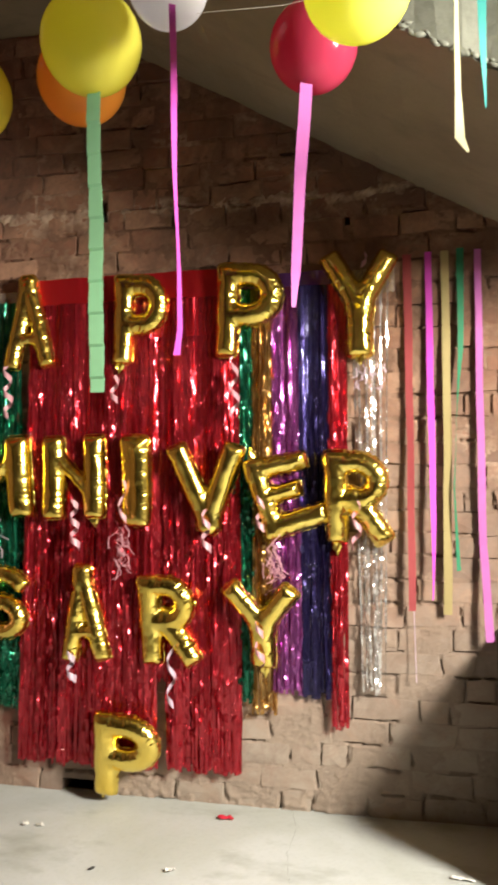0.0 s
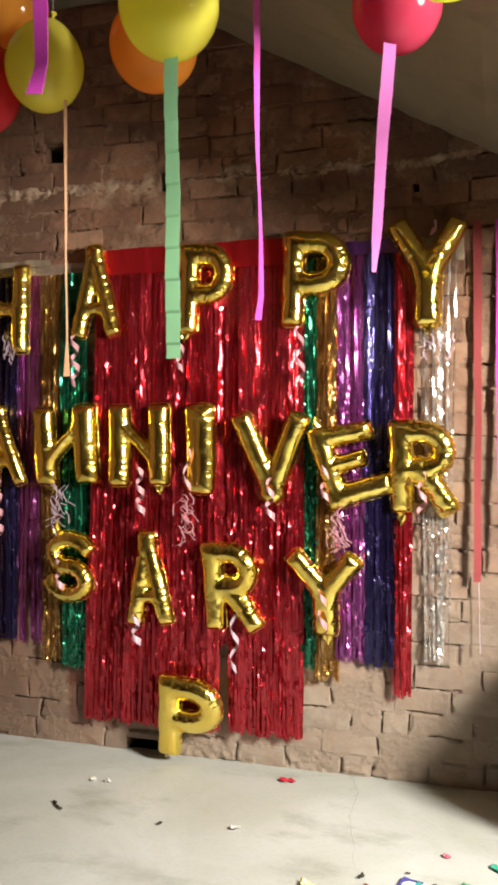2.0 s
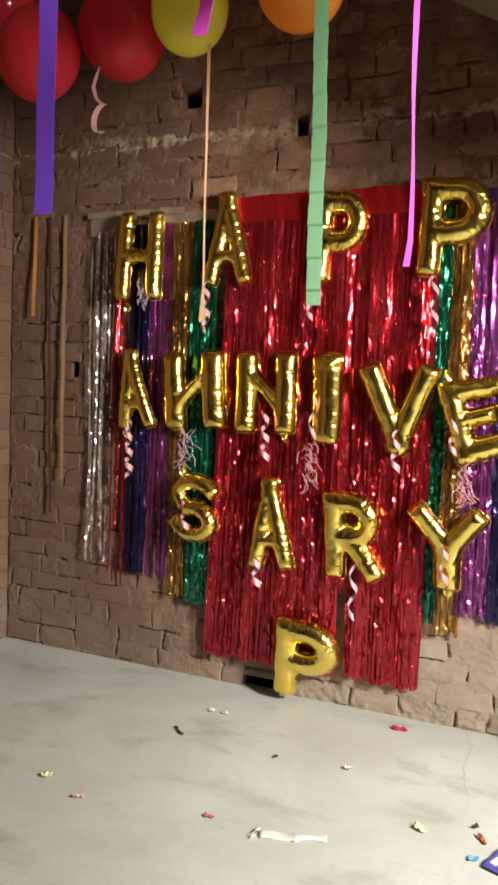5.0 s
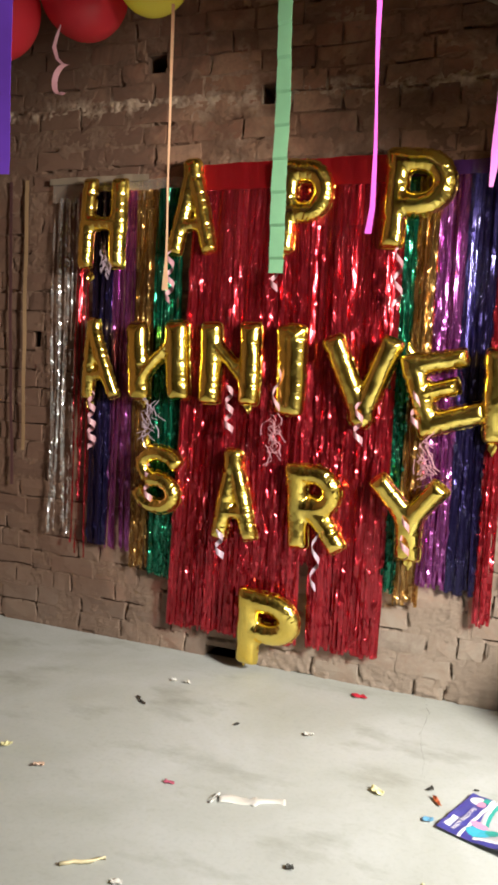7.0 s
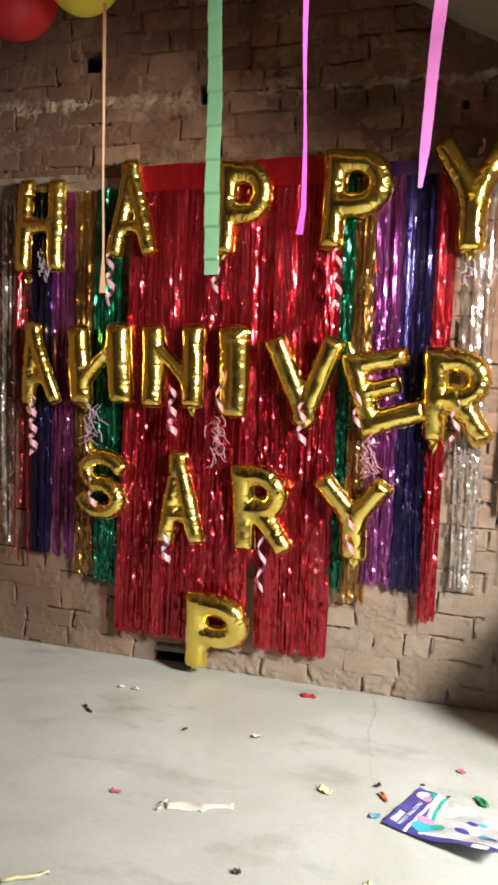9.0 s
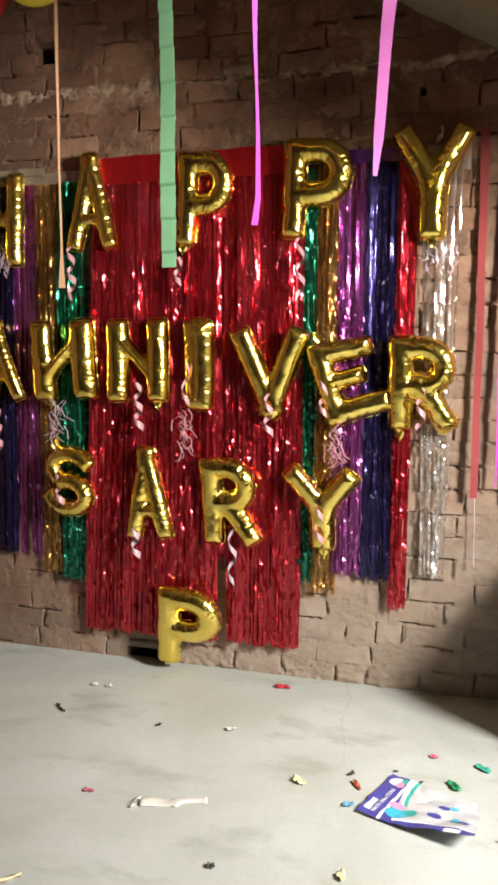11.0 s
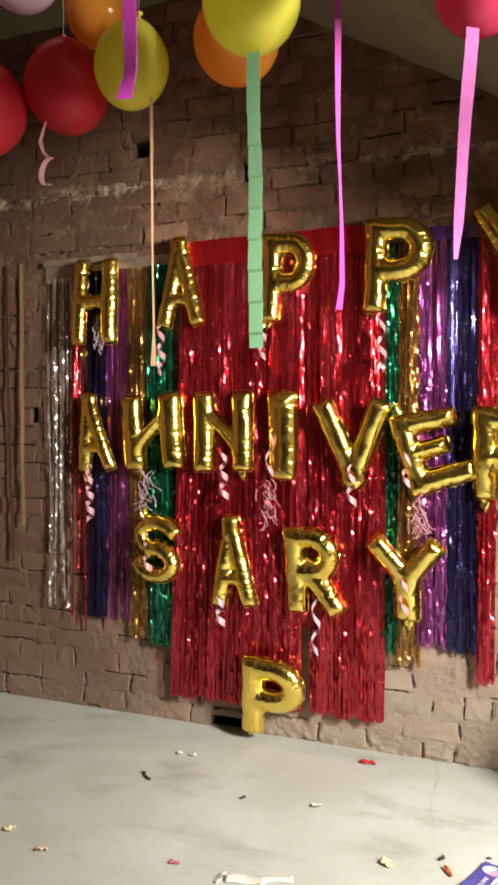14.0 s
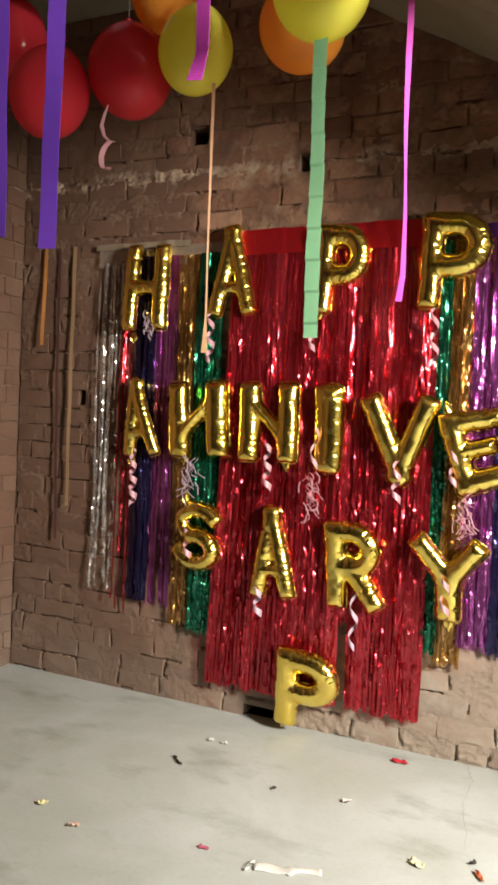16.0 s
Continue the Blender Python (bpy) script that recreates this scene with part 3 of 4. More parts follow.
def film(x0, x1, z0, z1, y, seed):
    """A creased sheet of film, 1 mm thick in the mesh."""
    nx, nz = max(4, int((x1 - x0) / 0.012)), max(3, int((z1 - z0) / 0.02))
    rng = random.Random(seed)
    off = rng.uniform(0, 50)
    verts, faces = [], []
    for back_side in (0, 1):
        for j in range(nz + 1):
            for i in range(nx + 1):
                x, z = x0 + (x1 - x0) * i / nx, z0 + (z1 - z0) * j / nz
                bulge = 0.007 * noise.noise(Vector((x * 16 + off, z * 3, 0))) + 0.003 * noise.noise(Vector((x * 50, z * 9, off)))
                verts.append((x, y + bulge + 0.0008 * back_side, z + 0.004 * noise.noise(Vector((x * 9, off, 3))) * (j == nz)))
    half = (nx + 1) * (nz + 1)
    for j in range(nz):
        for i in range(nx):
            a = j * (nx + 1) + i
            f = (a, a + 1, a + nx + 2, a + nx + 1)
            faces += [f, tuple(v + half for v in f[::-1])]
    return verts, faces


def fringe(label, bands, headers, seed):
    """A fringe curtain: headers are (name, x0, x1, z0, z1, y, material), bands are (colour, x0, x1, top, low, layers)."""
    ob = new("fringe_curtain")
    ob.empty_display_size = 0.1
    ob.location = (bands[0][1], BACK_Y - 0.02, 2.0)
    for name, x0, x1, z0, z1, y, mat in headers:
        p = part(name, mesh_of(name, *film(x0, x1, z0, z1, y, seed), mat, True), ob)
        p.matrix_parent_inverse = Matrix.Translation(ob.location).inverted()
    for i, (colour, x0, x1, top, low, layers, spread, *loose) in enumerate(bands):
        pitch, twist = loose or (0.0066, 1.0)
        p = part("fringe", mesh_of("fringe", *strands(x0, x1, top, low, seed + i, layers, pitch, twist=twist, spread=spread, pivot=-0.945 if x0 < -1.4 and x1 > -1.0 else None), FOIL[colour]), ob, f"shiny {colour} foil strands")
        p.matrix_parent_inverse = Matrix.Translation(ob.location).inverted()
        p["kind"] = "stuff"
    tagged(ob, label, "fringe curtain", group="foil fringe curtains")


def build_curtains():
    W = BACK_Y
    fringe("rainbow foil fringe curtain in silver, red, blue, purple, gold and green",
           [("silver", -2.165, -2.03, 1.95, 0.45, 1, 0.0, 0.017, 2.2), ("red", -2.035, -1.94, 1.97, 0.36, 1, 0.0, 0.019, 1.2), ("blue", -1.945, -1.845, 1.97, 0.43, 2, 0.0, 0.0066, 0.4),
            ("purple", -1.85, -1.735, 1.97, 0.415, 1, 0.0, 0.0075, 0.6), ("gold", -1.735, -1.63, 1.97, 0.345, 1, -0.25, 0.008, 2.1), ("green", -1.635, -1.515, 1.97, 0.32, 2, 0.0, 0.008, 2.0)],
           [("header_film", -2.17, -1.50, 1.93, 2.015, W - 0.017, CLEAR), ("tape", -2.185, -1.69, 2.008, 2.036, W - 0.024, TAPE)], 100)
    fringe("rainbow foil fringe curtain in green, gold, purple, blue, red and silver",
           [("green", -0.625, -0.55, 1.97, 0.40, 2, 0.0, 0.008, 2.0), ("gold", -0.555, -0.465, 1.97, 0.36, 2, 0.0, 0.010, 2.1), ("purple", -0.47, -0.36, 1.97, 0.44, 2, 0.0),
            ("blue", -0.365, -0.26, 1.97, 0.43, 2, 0.0, 0.0066, 0.4), ("red", -0.262, -0.19, 1.97, 0.325, 2, -0.2), ("silver", -0.185, -0.03, 1.97, 0.45, 1, -0.5, 0.018, 2.2)],
           [("header_film", -0.62, -0.20, 1.86, 2.025, W - 0.017, HEADER_BLUE), ("clear_header", -0.21, -0.01, 1.93, 2.02, W - 0.015, CLEAR)], 200)
    fringe("red foil fringe curtain hung on the brick wall",
           [("red", -1.455, -0.945, 1.95, 0.125, 4, 0.12), ("red", -0.945, -0.905, 1.95, 0.46, 2, 0.3), ("red", -0.91, -0.598, 1.95, 0.13, 3, -0.06)],
           [("header_film", -1.43, -0.592, 1.80, 2.055, W - 0.034, HEADER_RED)], 300)


# ---- balloons and streamers ----
LATEX = {
    "yellow": latex_material("yellow_latex", (0.97, 0.93, 0.16)),
    "lemon": latex_material("lemon_latex", (0.92, 0.93, 0.22)),
    "orange": latex_material("orange_latex", (0.95, 0.42, 0.07)),
    "crimson": latex_material("crimson_latex", (0.50, 0.05, 0.11)),
    "red": latex_material("red_latex", (0.74, 0.05, 0.075)),
    "white": latex_material("white_latex", (0.80, 0.80, 0.85)),
    "lavender": latex_material("lavender_latex", (0.75, 0.55, 0.68)),
}


def balloon_mesh(rx, rz):
    """A pear-shaped balloon, its neck pointing down, centre at the origin."""
    verts, faces = [], []
    n, m = 26, 32
    for i in range(1, n):
        a = math.pi * i / n
        c, s = math.cos(a), math.sin(a)
        low = max(0.0, -c)
        r = rx * s * (1 - 0.10 * low ** 2)
        z = rz * c - 0.05 * rz * low ** 6
        for j in range(m):
            b = 2 * math.pi * j / m
            verts.append((r * math.cos(b), r * math.sin(b), z))
    verts += [(0, 0, rz), (0, 0, -1.06 * rz)]
    for i in range(n - 2):
        for j in range(m):
            k = (j + 1) % m
            faces.append((i * m + j, (i + 1) * m + j, (i + 1) * m + k, i * m + k))
    top, low = (n - 1) * m, (n - 1) * m + 1
    for j in range(m):
        k = (j + 1) % m
        faces.append((j, k, top))
        faces.append(((n - 2) * m + k, (n - 2) * m + j, low))
    return verts, faces


def knot_mesh():
    """Neck, knot and rolled lip."""
    verts, faces = [], []
    prof = [(0.004, 0.006), (0.007, -0.002), (0.0075, -0.008), (0.004, -0.012), (0.007, -0.018), (0.011, -0.023), (0.0115, -0.026), (0.007, -0.024)]
    m = 12
    for r, z in prof:
        for j in range(m):
            b = 2 * math.pi * j / m
            verts.append((r * math.cos(b), r * math.sin(b), z))
    for i in range(len(prof) - 1):
        for j in range(m):
            k = (j + 1) % m
            faces.append((i * m + j, (i + 1) * m + j, (i + 1) * m + k, i * m + k))
    return verts, faces


# colour, centre, half width, half height, tilt x, tilt y
BALLOONS = [
    ("yellow", (-0.769, 1.93, 2.430), 0.134, 0.140, 18, 6),
    ("orange", (-0.967, 2.30, 2.537), 0.141, 0.146, 25, -10),
    ("crimson", (-0.164, 1.86, 2.302), 0.106, 0.111, 15, 5),
    ("lemon", (-0.036, 1.55, 2.238), 0.108, 0.105, 20, 0),
    ("white", (-0.490, 1.74, 2.424), 0.095, 0.099, 20, 0),
    ("yellow", (-1.358, 2.30, 2.52), 0.128, 0.149, 8, 16),
    ("orange", (-1.591, 2.47, 2.837), 0.131, 0.139, 12, -25),
    ("red", (-1.636, 2.32, 2.50), 0.152, 0.170, 15, -20),
    ("red", (-1.899, 2.20, 2.41), 0.143, 0.163, 10, 24),
    ("red", (-2.287, 2.45, 2.769), 0.121, 0.165, 10, 10),
    ("lavender", (-1.815, 2.30, 2.947), 0.141, 0.148, 0, 0),
]


def build_balloons():
    for colour, centre, rx, rz, ax, ay in BALLOONS:
        ob = new("balloon")
        ob.empty_display_size = 0.1
        ob.matrix_basis = pose(*centre, 180 - ax * 0.5, ay * 0.5, 0)
        part("body", mesh_of("balloon_body", *balloon_mesh(rx, rz), LATEX[colour], True), ob)
        k = part("knot", mesh_of("knot", *knot_mesh(), LATEX[colour], True), ob)
        k.location = (0, 0, -1.06 * rz)
        # a length of thread holds it to the ceiling
        top = ob.matrix_basis @ Vector((0, 0, -1.12 * rz))
        local = ob.matrix_basis.inverted()
        pts = [local @ (top + Vector((0, 0, (TOP_Z - top.z) * i / 4))) for i in range(5)]
        if TOP_Z - top.z > 0.02:
            v, f = tube(pts, 0.0007)
            part("thread", mesh_of("thread", v, f, PAPER["white"]), ob, "thin pale thread")
        tagged(ob, f"inflated {colour} latex party balloon hanging under the ceiling", "balloon", group="latex balloons")


def tube(points, r, m=6):
    verts, faces = [], []
    for i, p in enumerate(points):
        a = Vector(points[max(0, i - 1)])
        b = Vector(points[min(len(points) - 1, i + 1)])
        d = (b - a).normalized()
        u = d.orthogonal().normalized()
        w = d.cross(u)
        for j in range(m):
            t = 2 * math.pi * j / m
            verts.append(Vector(p) + r * (math.cos(t) * u + math.sin(t) * w))
    for i in range(len(points) - 1):
        for j in range(m):
            k = (j + 1) % m
            faces.append((i * m + j, i * m + k, (i + 1) * m + k, (i + 1) * m + j))
    faces.append(tuple(range(m - 1, -1, -1)))
    faces.append(tuple(range((len(points) - 1) * m, len(points) * m)))
    return verts, faces


PAPER = {
    "green": paper_material("mint_crepe", (0.30, 0.62, 0.36)),
    "peach": paper_material("peach_crepe", (0.75, 0.45, 0.26)),
    "magenta": paper_material("magenta_crepe", (0.68, 0.07, 0.58)),
    "orchid": paper_material("orchid_crepe", (0.66, 0.08, 0.52)),
    "pink": paper_material("pink_crepe", (0.54, 0.15, 0.46)),
    "purple": paper_material("purple_crepe", (0.17, 0.05, 0.55)),
    "cream": paper_material("cream_crepe", (0.50, 0.48, 0.29)),
    "teal": paper_material("teal_crepe", (0.03, 0.30, 0.28)),
    "red": paper_material("red_crepe", (0.36, 0.06, 0.065)),
    "yellow": paper_material("yellow_crepe", (0.42, 0.34, 0.15)),
    "emerald": paper_material("emerald_crepe", (0.018, 0.21, 0.10)),
    "orange": paper_material("orange_crepe", (0.60, 0.26, 0.07)),
    "tan": paper_material("tan_crepe", (0.36, 0.23, 0.12)),
    "maroon": paper_material("maroon_crepe", (0.10, 0.04, 0.04)),
    "white": paper_material("white_thread", (0.75, 0.72, 0.68)),
    "blush": paper_material("blush_ribbon", (0.54, 0.28, 0.32), 0.35),
    "silver": paper_material("silver_ribbon", (0.52, 0.40, 0.48), 0.3),
}


def streamer(colour, label, keys, name="streamer", fold=0.0, group="crepe streamers", ease=True, lip=0.0):
    """A hanging crepe streamer. keys, from the top: (x, y, z, width, turn in degrees). fold: spacing of pressed creases."""
    pts, widths, sides = [], [], []
    for (a, b) in zip(keys, keys[1:]):
        n = max(4, int(abs(b[2] - a[2]) / 0.007))
        for i in range(n):
            t = i / n
            v = [p + (q - p) * t for p, q in zip(a, b)]
            pts.append(v[:3]), widths.append(v[3]), sides.append(v[4])
    pts.append(list(keys[-1][:3])), widths.append(keys[-1][3]), sides.append(keys[-1][4])
    for i, p in enumerate(pts):
        p[1] += 0.0015 * math.sin(p[2] * 17 + p[0] * 50)
        p[0] += 0.0008 * math.sin(p[2] * 13 + p[1] * 40)
        widths[i] *= 1 + 0.015 * math.sin(p[2] * 143 + p[0] * 70) + 0.025 * math.sin(p[2] * 23 + p[1] * 30)
        sides[i] += 2.5 * math.sin(p[2] * 11 + p[0] * 90)
        if fold:
            p[1] += 0.006 * ((p[2] / fold) % 1.0)
    facing = [(math.cos(radians(s)), math.sin(radians(s)), 0) for s in sides]
    ob = part(name, mesh_of(name, *ribbon(pts, widths, facing), PAPER[colour]))
    tagged(ob, label, "streamer", group=group)
    return ob


def build_streamers():
    streamer("green", "mint green crepe paper streamer with pressed folds", [(-0.772, 1.93, 2.45, 0.038, 0), (-0.764, 1.925, 2.305, 0.038, 0), (-0.757, 1.922, 1.90, 0.040, -4), (-0.755, 1.92, 1.489, 0.040, 3)], fold=0.085)
    streamer("peach", "thin twisted peach crepe paper streamer", [(-1.283, 2.30, 2.40, 0.011, 30), (-1.281, 2.30, 2.1, 0.008, 40), (-1.279, 2.30, 1.75, 0.0055, 40), (-1.277, 2.30, 1.60, 0.007, 20), (-1.276, 2.30, 1.484, 0.022, 10)])
    streamer("orchid", "thin twisted pink and magenta crepe streamer", [(-0.464, 1.69, 2.35, 0.016, 30), (-0.463, 1.69, 2.1, 0.015, 40), (-0.460, 1.69, 1.92, 0.009, 45), (-0.457, 1.69, 1.83, 0.006, 40), (-0.454, 1.69, 1.73, 0.008, 30), (-0.452, 1.69, 1.60, 0.012, 24), (-0.456, 1.68, 1.541, 0.015, 20)])
    streamer("pink", "pale pink crepe streamer tapering to its end", [(-0.176, 1.83, 2.25, 0.030, 10), (-0.181, 1.83, 2.165, 0.030, 10), (-0.194, 1.83, 1.99, 0.028, 0), (-0.210, 1.83, 1.75, 0.022, 10), (-0.216, 1.83, 1.666, 0.010, 30)])
    streamer("magenta", "bright magenta crepe streamer hanging from the ceiling", [(-0.749, 1.25, 3.095, 0.026, 0), (-0.749, 1.25, 2.05, 0.027, 8), (-0.748, 1.25, 1.95, 0.026, 0), (-0.756, 1.24, 1.893, 0.030, 15)])
    streamer("purple", "deep purple crepe paper streamer hanging from the ceiling", [(-1.28, 1.5, 3.095, 0.045, 15), (-1.299, 1.5, 2.274, 0.045, 15), (-1.304, 1.5, 1.9, 0.046, 10), (-1.307, 1.5, 1.665, 0.045, 12)])
    streamer("purple", "deep purple crepe paper streamer hanging from the ceiling", [(-1.49, 1.5, 3.095, 0.042, 10), (-1.479, 1.5, 2.305, 0.042, 15), (-1.464, 1.5, 1.702, 0.042, 5)])
    streamer("cream", "cream crepe streamer with a torn end", [(0.153, 1.6, 3.095, 0.018, 40), (0.155, 1.6, 2.213, 0.013, 55), (0.154, 1.6, 2.03, 0.014, 40), (0.156, 1.6, 1.935, 0.020, 10), (0.172, 1.6, 1.905, 0.005, 10)])
    streamer("teal", "teal crepe streamer hanging beside the stair", [(0.202, 1.6, 3.095, 0.02, 10), (0.204, 1.6, 2.206, 0.018, 10), (0.204, 1.6, 2.10, 0.014, 30), (0.206, 1.6, 1.99, 0.006, 70)])
    y = BACK_Y - 0.012
    wall = "crepe streamers on the wall"
    streamer("red", "red crepe streamer taped to the brick wall", [(0.036, y, 2.065, 0.0312, 0), (0.038, y - 0.02, 1.4, 0.0250, -6), (0.036, y - 0.036, 0.764, 0.0265, 5)], group=wall)
    streamer("magenta", "magenta crepe streamer taped to the brick wall", [(0.112, y, 2.070, 0.0234, 0), (0.113, y - 0.02, 1.5, 0.0250, 4), (0.116, y - 0.034, 1.1, 0.0203, 20), (0.109, y - 0.036, 0.803, 0.0078, 60)], group=wall)
    streamer("yellow", "mustard yellow crepe streamer taped to the brick wall", [(0.171, y, 2.070, 0.0281, 0), (0.170, y - 0.018, 1.4, 0.0281, 0), (0.160, y - 0.02, 0.751, 0.0296, 0)], group=wall)
    streamer("emerald", "dark green twisted crepe streamer taped to the wall", [(0.226, y, 2.077, 0.0265, 0), (0.220, y - 0.02, 1.7, 0.0203, 20), (0.200, y - 0.034, 1.45, 0.0031, 80), (0.190, y - 0.034, 1.2, 0.0078, 60), (0.199, y - 0.034, 0.91, 0.0156, 20)], group=wall)
    streamer("pink", "pink crepe streamer taped to the brick wall, end curling away", [(0.287, y, 2.068, 0.0234, 0), (0.284, y - 0.02, 1.5, 0.0250, 5), (0.286, y - 0.018, 1.0, 0.0265, 0), (0.302, y - 0.05, 0.665, 0.0281, 5)], group=wall)
    streamer("silver", "single loose silver tinsel strand against the brick wall", [(0.040, y - 0.02, 0.80, 0.003, 10), (0.044, y - 0.02, 0.66, 0.003, 50), (0.046, y - 0.02, 0.505, 0.003, 20)], name="tinsel_strand", group=wall)
    streamer("orange", "short orange crepe streamer taped to the wall", [(-2.481, y, 2.039, 0.0172, 0), (-2.480, y - 0.012, 1.8, 0.0172, 15), (-2.477, y - 0.02, 1.575, 0.0187, 0)], group=wall)
    streamer("tan", "tan crepe streamer taped to the wall", [(-2.315, y, 2.038, 0.0187, 0), (-2.308, y - 0.012, 1.4, 0.0172, 8), (-2.299, y - 0.02, 0.82, 0.0172, 0)], group=wall)
    streamer("maroon", "dark maroon crepe streamer taped to the wall", [(-2.403, y, 2.035, 0.0156, 0), (-2.39, y - 0.008, 1.4, 0.0156, 0), (-2.364, y - 0.012, 0.652, 0.0156, 0)], group=wall)
    # curl below the red balloon
    pts = [(-1.676, 2.25, 2.362), (-1.69, 2.25, 2.33), (-1.703, 2.25, 2.29), (-1.69, 2.25, 2.25), (-1.66, 2.25, 2.222)] + [
        (-1.635 + 0.037 * math.cos(radians(a)), 2.25 - 0.0002 * a, 2.165 + 0.055 * math.sin(radians(a))) for a in range(95, 300, 18)]
    wid = [0.004, 0.014, 0.016, 0.012, 0.012] + [0.022] * 12
    v, f = ribbon(pts, wid[:len(pts)], [(0.5, 0.8, 0.5) if i < 5 else (0.35, 0.9, 0.1) for i in range(len(pts))])
    tagged(part("curling_ribbon", mesh_of("curling_ribbon", v, f, PAPER["blush"])), "pale pink curled ribbon hanging below a red balloon", "ribbon", group="curling ribbons")
    # thread between the balloons
    v, f = tube([(-0.52, 1.75, 2.36 - 0.004), (-0.40, 1.75, 2.353), (-0.22, 1.75, 2.344), (0.1, 1.7, 2.34)], 0.0007)
    tagged(part("thread", mesh_of("thread", v, f, PAPER["white"])), "thin pale thread strung between the balloons", "thread")


# x, top z, bottom z of the curled ribbons, number of turns, colour
CURLS = [
    (-1.53, 1.70, 1.50, 3.5, "blush"), (-1.075, 1.64, 1.55, 1.5, "blush"), (-0.60, 1.70, 1.49, 3.0, "blush"),
    (-1.885, 1.11, 0.87, 5.0, "blush"), (-1.245, 1.17, 0.98, 3.5, "blush"), (-0.715, 1.13, 0.98, 2.5, "blush"),
    (-0.155, 1.16, 1.00, 2.5, "blush"), (-1.60, 0.82, 0.67, 2.5, "blush"), (-1.262, 0.58, 0.47, 2.0, "silver"),
    (-0.855, 0.62, 0.40, 2.5, "silver"), (-0.515, 0.72, 0.56, 2.5, "blush"), (-0.12, 2.045, 2.02, 0.6, "blush"), (-0.505, 1.19, 1.06, 2.0, "blush"),
    (-1.045, 1.24, 1.09, 1.5, "blush"),
]
# tangles of shredded ribbon: x, z, half width, half height, colour
TANGLES = [(-1.60, 0.99, 0.055, 0.11, "silver"), (-1.055, 0.95, 0.05, 0.12, "blush"), (-0.46, 0.92, 0.05, 0.13, "blush"), (-1.835, 1.64, 0.04, 0.07, "silver"), (-0.10, 1.60, 0.08, 0.06, "silver")]


def build_ribbons():
    rng = random.Random(4)
    for x, top, low, turns, colour in CURLS:
        pts, widths, facing = [], [], []
        n = int(14 * turns) + 6
        y = LETTER_Y - 0.052
        for i in range(n + 1):
            t = i / n
            a = 2 * math.pi * turns * 0.72 * t + x * 7
            r = 0.013 + 0.005 * t
            pts.append((x + r * math.cos(a), y + 0.01 * t + r * math.sin(a), top + (low - top) * t))
            widths.append(0.029 if t > 0.06 else 0.010)
            facing.append((0.25 * math.sin(a), 0.15, 1.0))
        v, f = ribbon(pts, widths, facing, 0.0005)
        tagged(part("curling_ribbon", mesh_of("curling_ribbon", v, f, PAPER[colour])), f"{'pale pink' if colour == 'blush' else 'pearly lilac'} curled gift ribbon tied to a gold letter", "ribbon", group="curling ribbons")
    for x, z, w, h, colour in TANGLES:
        pieces = []
        for _ in range(24):
            p = Vector((x + rng.uniform(-0.7, 0.7) * w, LETTER_Y - 0.04 + rng.uniform(-0.02, 0.02), z + rng.uniform(-0.35, 1.0) * h))
            way = -90 + rng.choice((-1, 1)) * rng.uniform(15, 60)
            long = rng.uniform(0.45, 0.8) * h
            if abs(p.x + math.cos(radians(way)) * long - x) > w * 1.1:
                way = -180 - way
            pts = [p.copy()]
            for k in range(9):
                way += rng.uniform(-16, 16) + ((-1 if way > -90 else 1) * rng.uniform(50, 100) if k == 4 else 0)
                p = p + Vector((math.cos(radians(way)), 0.2 * math.sin(radians(way * 3)), math.sin(radians(way)))) * (long / 9)
                pts.append(p.copy())
            side = (0.4, 0.2, 1.0) if abs(math.cos(radians(way))) > 0.6 else (1.0, 0.3, 0.3)
            pieces.append(ribbon(pts, [0.0036] * len(pts), [side] * len(pts), 0.0004))
        ob = new("ribbon_tangle")
        ob.location = (x, LETTER_Y - 0.03, z)
        for v, f in pieces:
            p = part("strip", mesh_of("strip", v, f, PAPER[colour]), ob)
            p.matrix_parent_inverse = Matrix.Translation(ob.location).inverted()
        tagged(ob, f"tangle of {'pale pink' if colour == 'blush' else 'silvery'} shredded ribbon under a gold letter", "ribbon", group="shredded ribbons")


# ---- things on the floor ----
RUBBER = {
    "red": plain_material("red_scrap", (0.45, 0.02, 0.04), 0.4), "yellow": plain_material("yellow_scrap", (0.70, 0.66, 0.36), 0.4), "white": plain_material("white_scrap", (0.66, 0.65, 0.61), 0.4),
    "orange": plain_material("orange_scrap", (0.42, 0.10, 0.04), 0.4), "green": plain_material("green_scrap", (0.02, 0.22, 0.09), 0.4), "teal": plain_material("teal_scrap", (0.04, 0.35, 0.25), 0.4),
    "blue": plain_material("blue_scrap", (0.12, 0.32, 0.50), 0.4), "pink": plain_material("pink_scrap", (0.45, 0.10, 0.16), 0.45), "twig": plain_material("dark_twig", (0.05, 0.035, 0.025), 0.8),
    "straw": plain_material("pale_straw", (0.66, 0.58, 0.36), 0.7), "peach": plain_material("peach_scrap", (0.60, 0.42, 0.32), 0.5), "dark": plain_material("dark_scrap", (0.05, 0.05, 0.045), 0.7),
}


